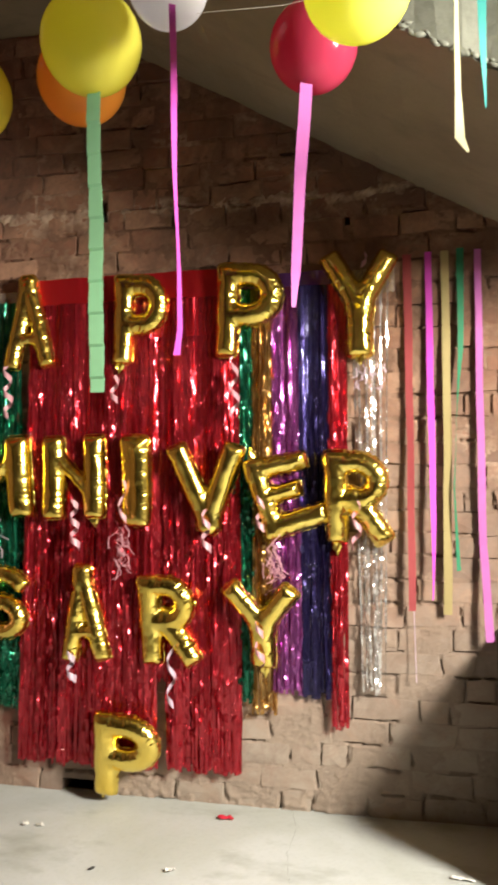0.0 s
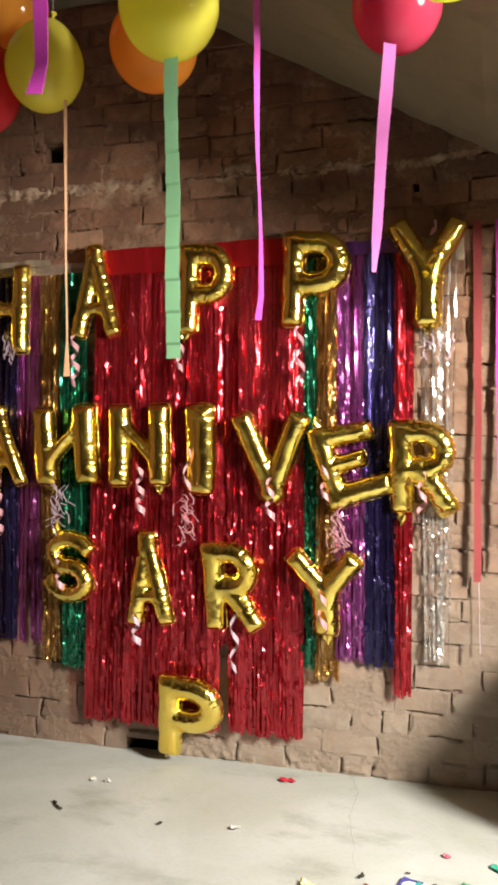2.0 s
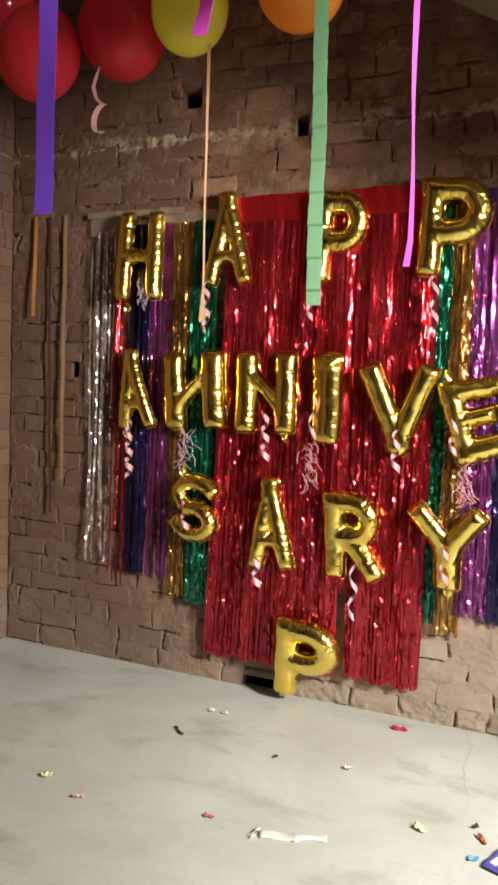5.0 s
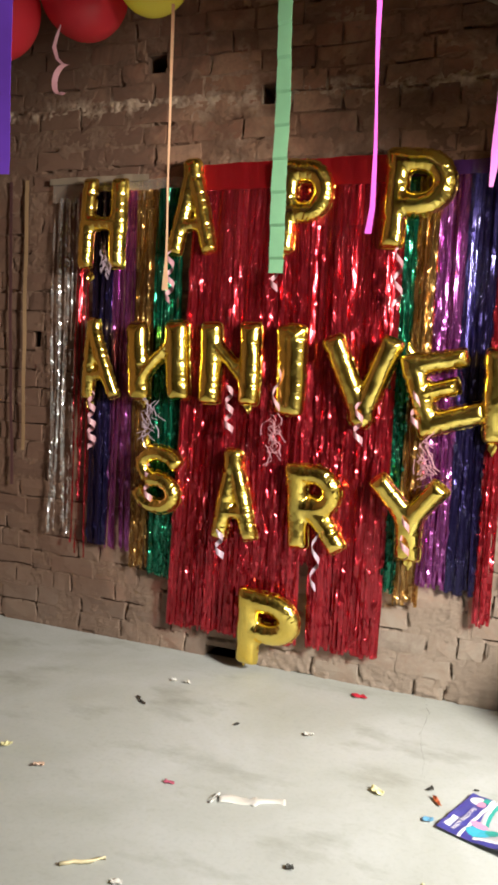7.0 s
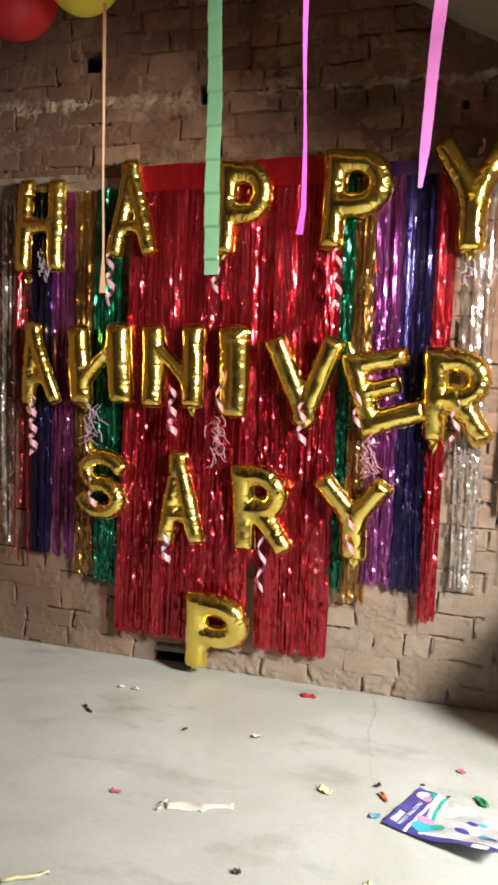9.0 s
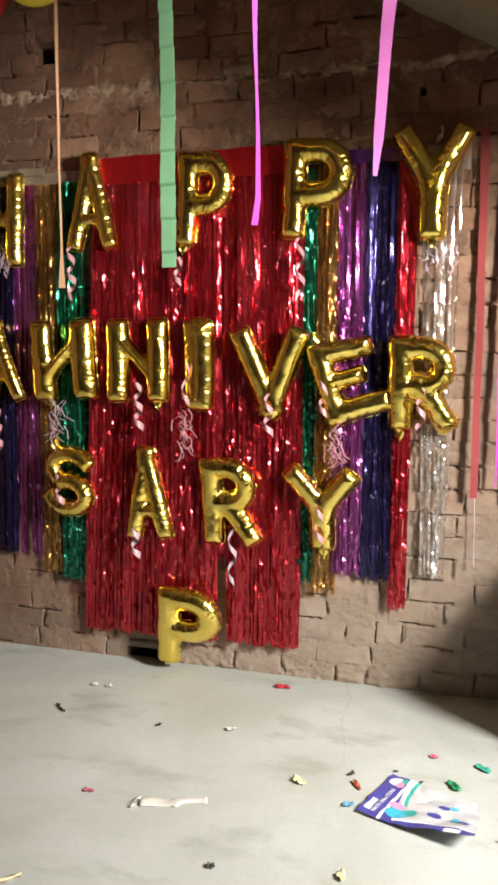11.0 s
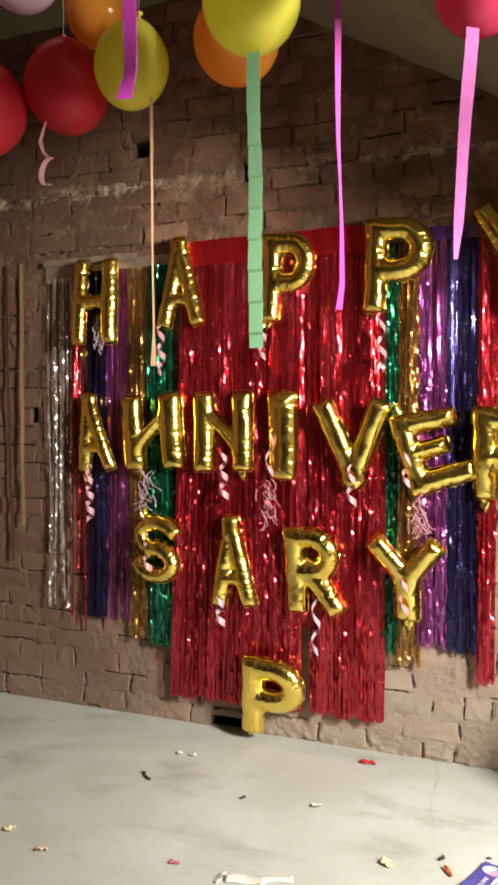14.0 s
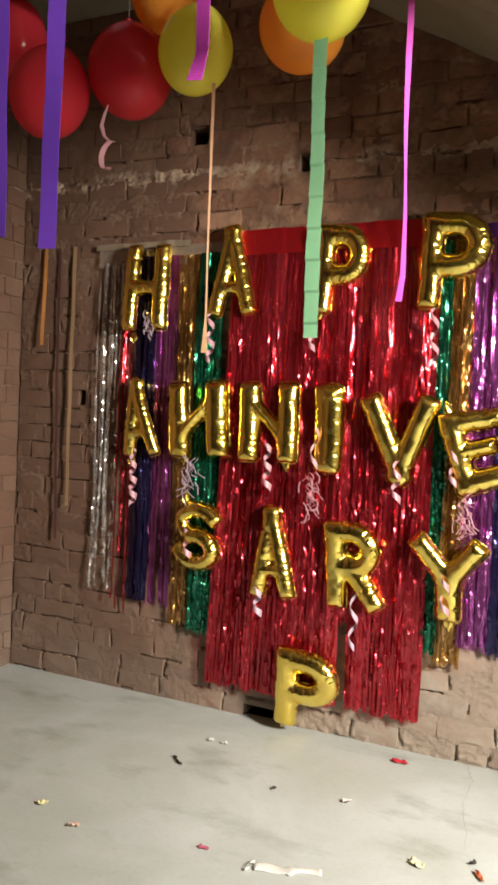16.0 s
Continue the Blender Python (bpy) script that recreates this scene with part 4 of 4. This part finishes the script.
def scrap(colour, x, y, long, wide, turn, seed, label, name="balloon_scrap", lift=0.012):
    """A crumpled bit of burst balloon, with a curled edge and a thickness of its own."""
    rng = random.Random(seed)
    off = rng.uniform(0, 90)
    nu, nv = 14, 7
    verts, faces = [], []
    for side in (0, 1):
        for i in range(nu):
            for j in range(nv):
                u, v = i / (nu - 1) - 0.5, j / (nv - 1) - 0.5
                w = wide * (0.55 + 0.45 * math.sin(3.1 * (u + 0.5)) + 0.25 * noise.noise(Vector((u * 3 + off, 0, 0))))
                z = 0.55 * lift * (0.1 + abs(noise.noise(Vector((u * 2.2 + off, v * 1.6, 1)))) * 1.6 + 1.0 * abs(v) ** 2)
                verts.append((u * long, v * w + 0.3 * wide * noise.noise(Vector((u * 2.2, off, 0))), max(z, 0.001) + 0.0012 * side))
    k = nu * nv
    for i in range(nu - 1):
        for j in range(nv - 1):
            a = i * nv + j
            f = (a, a + nv, a + nv + 1, a + 1)
            faces += [f[::-1], tuple(q + k for q in f)]
    edge = [(i * nv, (i + 1) * nv) for i in range(nu - 1)] + [((i + 1) * nv + nv - 1, i * nv + nv - 1) for i in range(nu - 1)]
    edge += [(j + 1, j) for j in range(nv - 1)] + [((nu - 1) * nv + j, (nu - 1) * nv + j + 1) for j in range(nv - 1)]
    faces += [(a, b, b + k, a + k) for a, b in edge]
    ob = part(name, mesh_of(name, verts, faces, RUBBER[colour], True))
    ob.matrix_basis = pose(x, y, 0.0005, 0, 0, turn)
    tagged(ob, label, "litter", group="litter on the floor")
    return ob


def stick(colour, x0, y0, x1, y1, r, label):
    pts = [(x0 + (x1 - x0) * i / 6 + 0.004 * math.sin(i * 2.1), y0 + (y1 - y0) * i / 6 + 0.004 * math.sin(i * 1.3), r * 1.05) for i in range(7)]
    ob = part("twig", mesh_of("twig", *tube(pts, r), RUBBER[colour], True))
    tagged(ob, label, "litter", group="litter on the floor")


def white_burst_balloon():
    """A long limp white balloon: rolled lip at one end, flat body with a crease."""
    ob = new("burst_balloon")
    ob.matrix_basis = pose(-0.77, 1.955, 0.0, 0, 0, math.degrees(math.atan2(0.084, 0.225)))
    verts, faces = [], []
    n, m = 26, 12
    for i in range(n):
        t = i / (n - 1)
        w = 0.016 + 0.006 * math.sin(t * 7) - 0.010 * max(0, t - 0.7) + (0.010 if 0.48 < t < 0.6 else 0)
        h = 0.0032 + 0.0016 * math.sin(t * 11 + 1)
        for j in range(m):
            a = 2 * math.pi * j / m
            verts.append((-0.085 + 0.19 * t, w * math.cos(a) + 0.005 * math.sin(t * 9), h + h * math.sin(a)))
    for i in range(n - 1):
        for j in range(m):
            k = (j + 1) % m
            faces.append((i * m + j, (i + 1) * m + j, (i + 1) * m + k, i * m + k))
    faces += [tuple(range(m)), tuple(range(n * m - 1, (n - 1) * m - 1, -1))]
    part("body", mesh_of("burst_body", verts, faces, RUBBER["white"], True), ob)
    verts, faces = [], []
    for i in range(18):
        a = 2 * math.pi * i / 18
        for j in range(8):
            b = 2 * math.pi * j / 8
            r = 0.017 + 0.005 * math.cos(b)
            verts.append((-0.098 + 0.011 * math.cos(a) + 0.004 * math.sin(b), 1.1 * r * math.cos(a), 0.0085 + 0.3 * r * math.sin(a) + 0.003 * math.sin(b)))
    for i in range(18):
        for j in range(8):
            faces.append((i * 8 + j, ((i + 1) % 18) * 8 + j, ((i + 1) % 18) * 8 + (j + 1) % 8, i * 8 + (j + 1) % 8))
    part("lip", mesh_of("lip", verts, faces, RUBBER["white"], True), ob, "rolled white rubber lip")
    tagged(ob, "limp white burst balloon lying on the concrete floor", "litter", group="litter on the floor")


def balloon_pack():
    """The opened party balloon packet: printed header, clear bag and printed foot."""
    ob = new("balloon_packet")
    a, b = Vector((-0.258, 2.056, 0)), Vector((-0.177, 2.275, 0))
    ob.matrix_basis = pose(a.x, a.y, 0.003, 0, 0, math.degrees(math.atan2(b.y - a.y, b.x - a.x)) - 90)
    wide = (b - a).length
    long = 0.34
    blue = plain_material("packet_blue", (0.06, 0.06, 0.30), 0.35)
    white = plain_material("packet_white", (0.80, 0.80, 0.82), 0.35)
    aqua = plain_material("packet_aqua", (0.05, 0.45, 0.62), 0.35)
    green = plain_material("packet_green", (0.03, 0.36, 0.32), 0.35)
    pink = plain_material("packet_pink", (0.72, 0.28, 0.45), 0.35)
    clear = plain_material("packet_film", (0.50, 0.51, 0.54), 0.16)

    def height(x, y):
        lift = 0.075 * max(0.0, x / long - 0.3) * max(0.0, 1 - y / wide) ** 1.5 + 0.008 * noise.noise(Vector((x * 16, y * 16, 2)))
        return 0.004 + abs(lift)

    def patch(name, inside, mat, z, label, nx=150, ny=100):
        verts, faces, made = [], [], {}

        def vert(i, j):
            if (i, j) not in made:
                x, y = long * i / nx, wide * j / ny
                made[i, j] = len(verts)
                verts.append((x, y, height(x, y) + z))
            return made[i, j]

        for i in range(nx):
            for j in range(ny):
                if inside(long * (i + 0.5) / nx, wide * (j + 0.5) / ny):
                    faces.append((vert(i, j), vert(i + 1, j), vert(i + 1, j + 1), vert(i, j + 1)))
        return part(name, mesh_of(name, verts, faces, mat, True), ob, label)

    def far(y):
        return 0.335 - 0.06 * (y / wide)

    def wave(x, y):
        return 0.045 + 1.1 * max(0.0, 0.22 - 0.85 * (x - 0.062) ** 0.55)

    patch("bag", lambda x, y: x < far(y), clear, 0.0, "clear crinkled plastic bag")
    patch("header_card", lambda x, y: x < 0.062, blue, 0.0008, "dark blue printed header")
    patch("printed_band", lambda x, y: 0.062 <= x < 0.070, white, 0.0008, "white printed band")
    def foot(x):
        return 0.010 + 0.2 * max(0.0, x - 0.10) - 0.3 * max(0.0, x - 0.24)

    patch("printed_foot", lambda x, y: 0.10 <= x < far(y) and y < foot(x), blue, 0.0008, "dark blue printed foot")
    patch("printed_curve", lambda x, y: 0.10 <= x < far(y) and foot(x) <= y < foot(x) + 0.010, white, 0.0008, "white printed curve")
    patch("printed_stripe", lambda x, y: 0.070 <= x < 0.070 + 0.034 * (1 - y / 0.16), blue, 0.0008, "dark blue printed stripe")

    def bend(y):
        return 0.082 + 1.6 * (y - 0.20) ** 2

    patch("printed_arc", lambda x, y: 0.085 < y and bend(y) <= x < bend(y) + 0.011, green, 0.0010, "green printed arc")
    patch("printed_curve", lambda x, y: 0.085 < y and bend(y) - 0.007 <= x < bend(y) and x > 0.070 + 0.034 * (1 - y / 0.16), white, 0.0010, "white printed curve")

    def disc(cx, cy, rx, ry):
        return lambda x, y: ((x - cx) / rx) ** 2 + ((y - cy) / ry) ** 2 < 1

    patch("printed_balloon", disc(0.100, 0.052, 0.034, 0.030), aqua, 0.0014, "aqua printed balloon")
    patch("printed_balloon", disc(0.088, 0.086, 0.026, 0.014), pink, 0.0016, "pink printed balloon")
    patch("printed_balloon", disc(0.132, 0.070, 0.018, 0.018), green, 0.0016, "green printed balloon")
    patch("printed_balloon", disc(0.030, 0.200, 0.022, 0.020), white, 0.0014, "white printed balloon")
    patch("printed_balloon", disc(0.046, 0.188, 0.012, 0.016), pink, 0.0016, "pink printed balloon")
    patch("printed_balloon", disc(0.052, 0.212, 0.010, 0.014), green, 0.0016, "green printed balloon")
    for cx, cy, rx, ry, mat in ((0.20, 0.145, 0.016, 0.009, blue), (0.19, 0.095, 0.020, 0.014, blue), (0.22, 0.105, 0.016, 0.012, white), (0.25, 0.095, 0.012, 0.012, aqua), (0.275, 0.088, 0.016, 0.011, blue), (0.225, 0.155, 0.014, 0.007, aqua), (0.155, 0.165, 0.010, 0.006, clear), (0.295, 0.11, 0.012, 0.008, white)):
        patch("printed_mark", disc(cx, cy, rx, ry), mat, 0.0014, "small printed mark")
    patch("sticker", lambda x, y: 0.25 < x < 0.292 and 0.003 < y < 0.026, white, 0.0014, "white sticker")
    # brand mark as a plain bar
    patch("printed_bar", lambda x, y: 0.012 < x < 0.030 and 0.02 < y < 0.085 and (y * 90) % 1.0 < 0.86, white, 0.0014, "white printed bar")
    text = bpy.data.curves.new("printed_words", "FONT")
    text.body, text.size, text.extrude = "PARTY BALLOONS", 0.0165, 0.0002
    words = new("printed_words", text)
    words.parent = ob
    words.matrix_basis = pose(0.050, 0.012, 0.0125, 0, 0, 90)
    text.materials.append(white)
    words["label"] = "white printed words"
    tagged(ob, "opened blue and clear party balloon packet on the floor", "packet")


def build_litter():
    white_burst_balloon()
    balloon_pack()
    stick("twig", -1.40, 2.425, -1.345, 2.38, 0.0045, "short dark twig on the concrete floor")
    stick("straw", -1.09, 1.492, -1.0, 1.556, 0.005, "pale straw stalk on the concrete floor")
    L = "scrap of a burst {} balloon on the floor"
    scrap("red", -0.645, 2.805, 0.061, 0.023, 0, 1, L.format("red"), lift=0.02)
    scrap("white", -0.73, 2.418, 0.032, 0.023, 30, 2, L.format("white"), lift=0.02)
    scrap("white", -1.345, 2.62, 0.022, 0.020, 80, 3, L.format("white"), lift=0.015)
    scrap("white", -1.29, 2.625, 0.029, 0.017, 10, 4, L.format("white"))
    scrap("dark", -0.982, 2.383, 0.022, 0.013, 60, 5, "small dark scrap on the floor")
    scrap("pink", -1.02, 1.943, 0.032, 0.017, 0, 6, L.format("pink"))
    scrap("yellow", -0.443, 2.165, 0.047, 0.026, -20, 7, L.format("yellow"), lift=0.018)
    scrap("dark", -0.30, 2.25, 0.022, 0.017, 40, 8, "small dark scrap on the floor")
    scrap("orange", -0.272, 2.19, 0.050, 0.013, -60, 9, L.format("orange"), lift=0.018)
    scrap("blue", -0.283, 2.085, 0.032, 0.023, 10, 10, L.format("pale blue"))
    scrap("green", 0.003, 2.264, 0.054, 0.023, -50, 11, L.format("green"), lift=0.02)
    scrap("teal", 0.089, 2.395, 0.050, 0.026, -40, 12, L.format("teal"), lift=0.018)
    scrap("pink", -0.06, 2.427, 0.025, 0.017, 0, 13, L.format("pink"))
    scrap("yellow", -1.591, 1.921, 0.036, 0.026, 40, 14, L.format("yellow"), lift=0.02)
    scrap("peach", -1.425, 1.861, 0.036, 0.023, 20, 15, L.format("peach"), lift=0.018)
    scrap("dark", -0.569, 1.721, 0.022, 0.017, -20, 16, "small dark scrap on the floor", lift=0.015)
    scrap("white", -0.931, 1.494, 0.029, 0.020, 10, 17, L.format("white"))
    scrap("yellow", -0.255, 1.775, 0.022, 0.033, 20, 18, L.format("gold"), lift=0.02)
    scrap("dark", 0.133, 2.022, 0.025, 0.013, -40, 19, "small dark scrap on the floor", lift=0.016)
    scrap("dark", -0.169, 2.304, 0.014, 0.009, 0, 20, "small dark scrap on the floor")
    scrap("dark", -0.092, 2.262, 0.014, 0.009, 30, 21, "small dark scrap on the floor")
    scrap("white", 0.18, 2.55, 0.072, 0.020, -10, 22, L.format("white"))


build_letters()
build_curtains()
build_balloons()
build_streamers()
build_ribbons()
build_litter()


# ---- bricks of the walls ----


def wall_layout():
    """Every brick of the decorated wall: x0, x1, z0, z1 and how far it stands out."""
    rng = random.Random(21)
    made = []
    for x0, x1, z0, z1 in brick_rows(LEFT_X, 0.62, TOP_Z, WALL_HOLES, rng):
        proud = rng.uniform(-0.001, 0.004) + (0.004 if rng.random() < 0.08 else 0)
        wave = 0.009 * math.sin(x0 * 1.9 + z0 * 2.3) + 0.005 * math.sin(x0 * 5.1 + z0 * 9)
        z0, z1 = z0 + wave + rng.uniform(0, 0.002), z1 + wave - rng.uniform(0, 0.003)
        made.append((x0 + rng.uniform(0, 0.003), x1 - rng.uniform(0, 0.003), z0, z1, proud))
    return made


def mortar_skin(layout):
    """Uneven mortar, smeared over the joints and the brick edges, fallen out of some joints."""
    step = 0.006
    rng = random.Random(77)
    nx, nz = int((0.64 - LEFT_X) / step), int(TOP_Z / step)
    xs, zs = LEFT_X + np.arange(nx + 1) * step, np.arange(nz + 1) * step
    lost = np.zeros((nz + 1, nx + 1))

    def crack(x0, z0, x1, z1, half):
        """Opens a wandering joint between two points."""
        long = math.hypot(x1 - x0, z1 - z0)
        off = rng.uniform(0, 90)
        for k in range(int(long / (0.4 * step)) + 1):
            u = k * 0.4 * step / max(long, 1e-6)
            stray = 0.007 * noise.noise(Vector((u * long * 30, off, 0)))
            x, z = x0 + (x1 - x0) * u - stray * (z1 - z0) / long, z0 + (z1 - z0) * u + stray * (x1 - x0) / long
            wide = half * (0.5 + abs(noise.noise(Vector((u * long * 45, off, 5)))) * 1.6)
            for i in range(int((x - wide - LEFT_X) / step + 0.5), int((x + wide - LEFT_X) / step + 0.5) + 1):
                for j in range(int((z - wide) / step + 0.5), int((z + wide) / step + 0.5) + 1):
                    if 0 <= i <= nx and 0 <= j <= nz:
                        lost[j, i] = 0.015

    for x0, x1, z0, z1, proud in layout:
        low = z0 < 1.9
        if rng.random() < (0.72 if low else 0.4):
            lean = rng.uniform(-0.012, 0.012)
            crack(x0 - 0.002 - lean, z1 - rng.uniform(-0.004, 0.03), x0 - 0.002 + lean, z0 + rng.uniform(-0.004, 0.02), 0.0024)
        if rng.random() < (0.5 if low else 0.4):
            a = rng.uniform(x0 - 0.02, x1 - 0.04)
            crack(a, z0 - 0.002, min(x1 + 0.02, a + rng.uniform(0.04, 0.24)), z0 - 0.002 + rng.uniform(-0.006, 0.006), 0.0019)
    verts = []
    for j, z in enumerate(zs):
        for i, x in enumerate(xs):
            p = Vector((x * 9, z * 11, 1.3))
            calm = 0.45 + 0.55 * min(1.0, max(0.0, (z - 0.5) / 0.6))
            d = calm * (0.004 * noise.noise(p) + 0.0035 * noise.noise(p * 3.1) + 0.003 * noise.noise(p * 8))
            d += 0.003 * noise.noise(Vector((x * 1.3, z * 1.3, 7)))
            ridge = (z - 2.325 - 0.008 * math.sin(x * 3)) / 0.02
            if abs(ridge) < 3 and x < 0.3:
                d += math.exp(-ridge * ridge) * (0.004 + 0.010 * noise.noise(Vector((x * 12, z * 20, 4))) + 0.006 * noise.noise(p * 7))
            if z < 0.12 and -1.15 < x < 0.0:
                d += (1 - z / 0.12) * (0.003 + 0.008 * noise.noise(Vector((x * 16, z * 26, 9))) + 0.006 * noise.noise(p * 5))
            # smeared over the brick faces, most of all low down
            d += 0.0016 + 0.0008 * min(1.0, max(0.0, (0.95 - z) / 0.3))
            verts.append((x, BACK_Y + 0.0024 - d + lost[j, i], z))
    faces = []
    for j in range(nz):
        for i in range(nx):
            cx, cz = xs[i] + step / 2, zs[j] + step / 2
            if not any(h[0] < cx < h[1] and h[2] < cz < h[3] for h in WALL_HOLES):
                a = j * (nx + 1) + i
                faces.append((a, a + 1, a + nx + 2, a + nx + 1))
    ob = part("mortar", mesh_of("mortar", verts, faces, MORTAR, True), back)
    ob.matrix_parent_inverse = Matrix.Translation(back.location).inverted()


def lay_bricks(layout):
    rng = random.Random(22)
    shapes = [mesh_of("brick", *brick_shape(rng), BRICK) for _ in range(20)]
    loose = [brick_shape(rng) for _ in range(20)]
    rest = []
    for x0, x1, z0, z1, proud in layout:
        deep = 0.03
        m = pose((x0 + x1) / 2, BACK_Y - proud, (z0 + z1) / 2, rng.uniform(-1.5, 1.5), rng.uniform(-1.9, 1.9), rng.uniform(-1.2, 1.2)) @ Matrix.Diagonal((x1 - x0, deep, z1 - z0, 1))
        near = z0 < 0.44 or (x0 > -0.06 and z0 < 2.1) or (2.0 < z0 < 2.66 and x1 < 0.5)
        if near:
            ob = part("brick", rng.choice(shapes), back)
            ob.matrix_parent_inverse = Matrix.Translation(back.location).inverted()
            ob.matrix_basis = m
        else:
            v, f = rng.choice(loose)
            rest.append(([m @ Vector(p) for p in v], f))
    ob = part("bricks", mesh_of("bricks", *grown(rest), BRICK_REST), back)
    ob.matrix_parent_inverse = Matrix.Translation(back.location).inverted()
    ob["kind"] = "stuff"
    rest = []
    for x0, x1, z0, z1 in brick_rows(FRONT_Y, BACK_Y - 0.004, TOP_Z, [], rng):
        m = pose(LEFT_X + rng.uniform(-0.003, 0.005), (x0 + x1) / 2, (z0 + z1) / 2, 0, 0, 90) @ Matrix.Diagonal((x1 - x0, 0.03, z1 - z0, 1))
        v, f = rng.choice(loose)
        rest.append(([m @ Vector(p) for p in v], f))
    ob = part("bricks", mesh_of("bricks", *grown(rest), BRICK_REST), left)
    ob.matrix_parent_inverse = left.matrix_basis.inverted()
    ob["kind"] = "stuff"


def floor_crack():
    """A hairline crack that runs from the wall's foot into the room."""
    pts = [(-0.417, 2.92, 0.0016), (-0.379, 2.79, 0.0016), (-0.382, 2.60, 0.0014), (-0.345, 2.43, 0.0014), (-0.325, 2.28, 0.0012)]
    fine = []
    rng = random.Random(8)
    for a, b in zip(pts, pts[1:]):
        fine += [(a[0] + (b[0] - a[0]) * i / 6 + rng.uniform(-0.004, 0.004), a[1] + (b[1] - a[1]) * i / 6, 0.0022) for i in range(6)]
    verts, faces = [], []
    for i, (x, y, z) in enumerate(fine):
        w = rng.uniform(0.0002, 0.0009) * (1 - 0.7 * i / len(fine))
        verts += [(x - w, y, z), (x + w, y, z)]
    faces = [(2 * i, 2 * i + 1, 2 * i + 3, 2 * i + 2) for i in range(len(fine) - 1)]
    part("crack", mesh_of("crack", verts, faces, PLASTER), bpy.data.objects["floor"], "dark hairline crack")


def stair_edge():
    """Ragged pale plaster along the near lower edge of the stair."""
    rng = random.Random(9)
    pieces, x = [], -0.3
    while x < 0.6:
        r = rng.uniform(0.006, 0.016)
        bm = bmesh.new()
        bmesh.ops.create_icosphere(bm, subdivisions=1, radius=1.0)
        m = pose(x, 1.903, 2.502 - 0.574 * (x + 0.235) + rng.uniform(-0.002, 0.02), 0, 30 + rng.uniform(-20, 20), 0)
        pieces.append(([m @ Vector((v.co.x * r * rng.uniform(0.8, 2.0), v.co.y * 0.006, v.co.z * r * 0.6)) for v in bm.verts], [tuple(q.index for q in f.verts) for f in bm.faces]))
        bm.free()
        x += r * rng.uniform(0.5, 1.8)
    ob = part("plaster_edge", mesh_of("plaster_edge", *grown(pieces), PLASTER, True), bpy.data.objects["stair_slab"], "ragged pale plaster")
    ob["kind"] = "stuff"


floor_crack()
stair_edge()
layout = wall_layout()
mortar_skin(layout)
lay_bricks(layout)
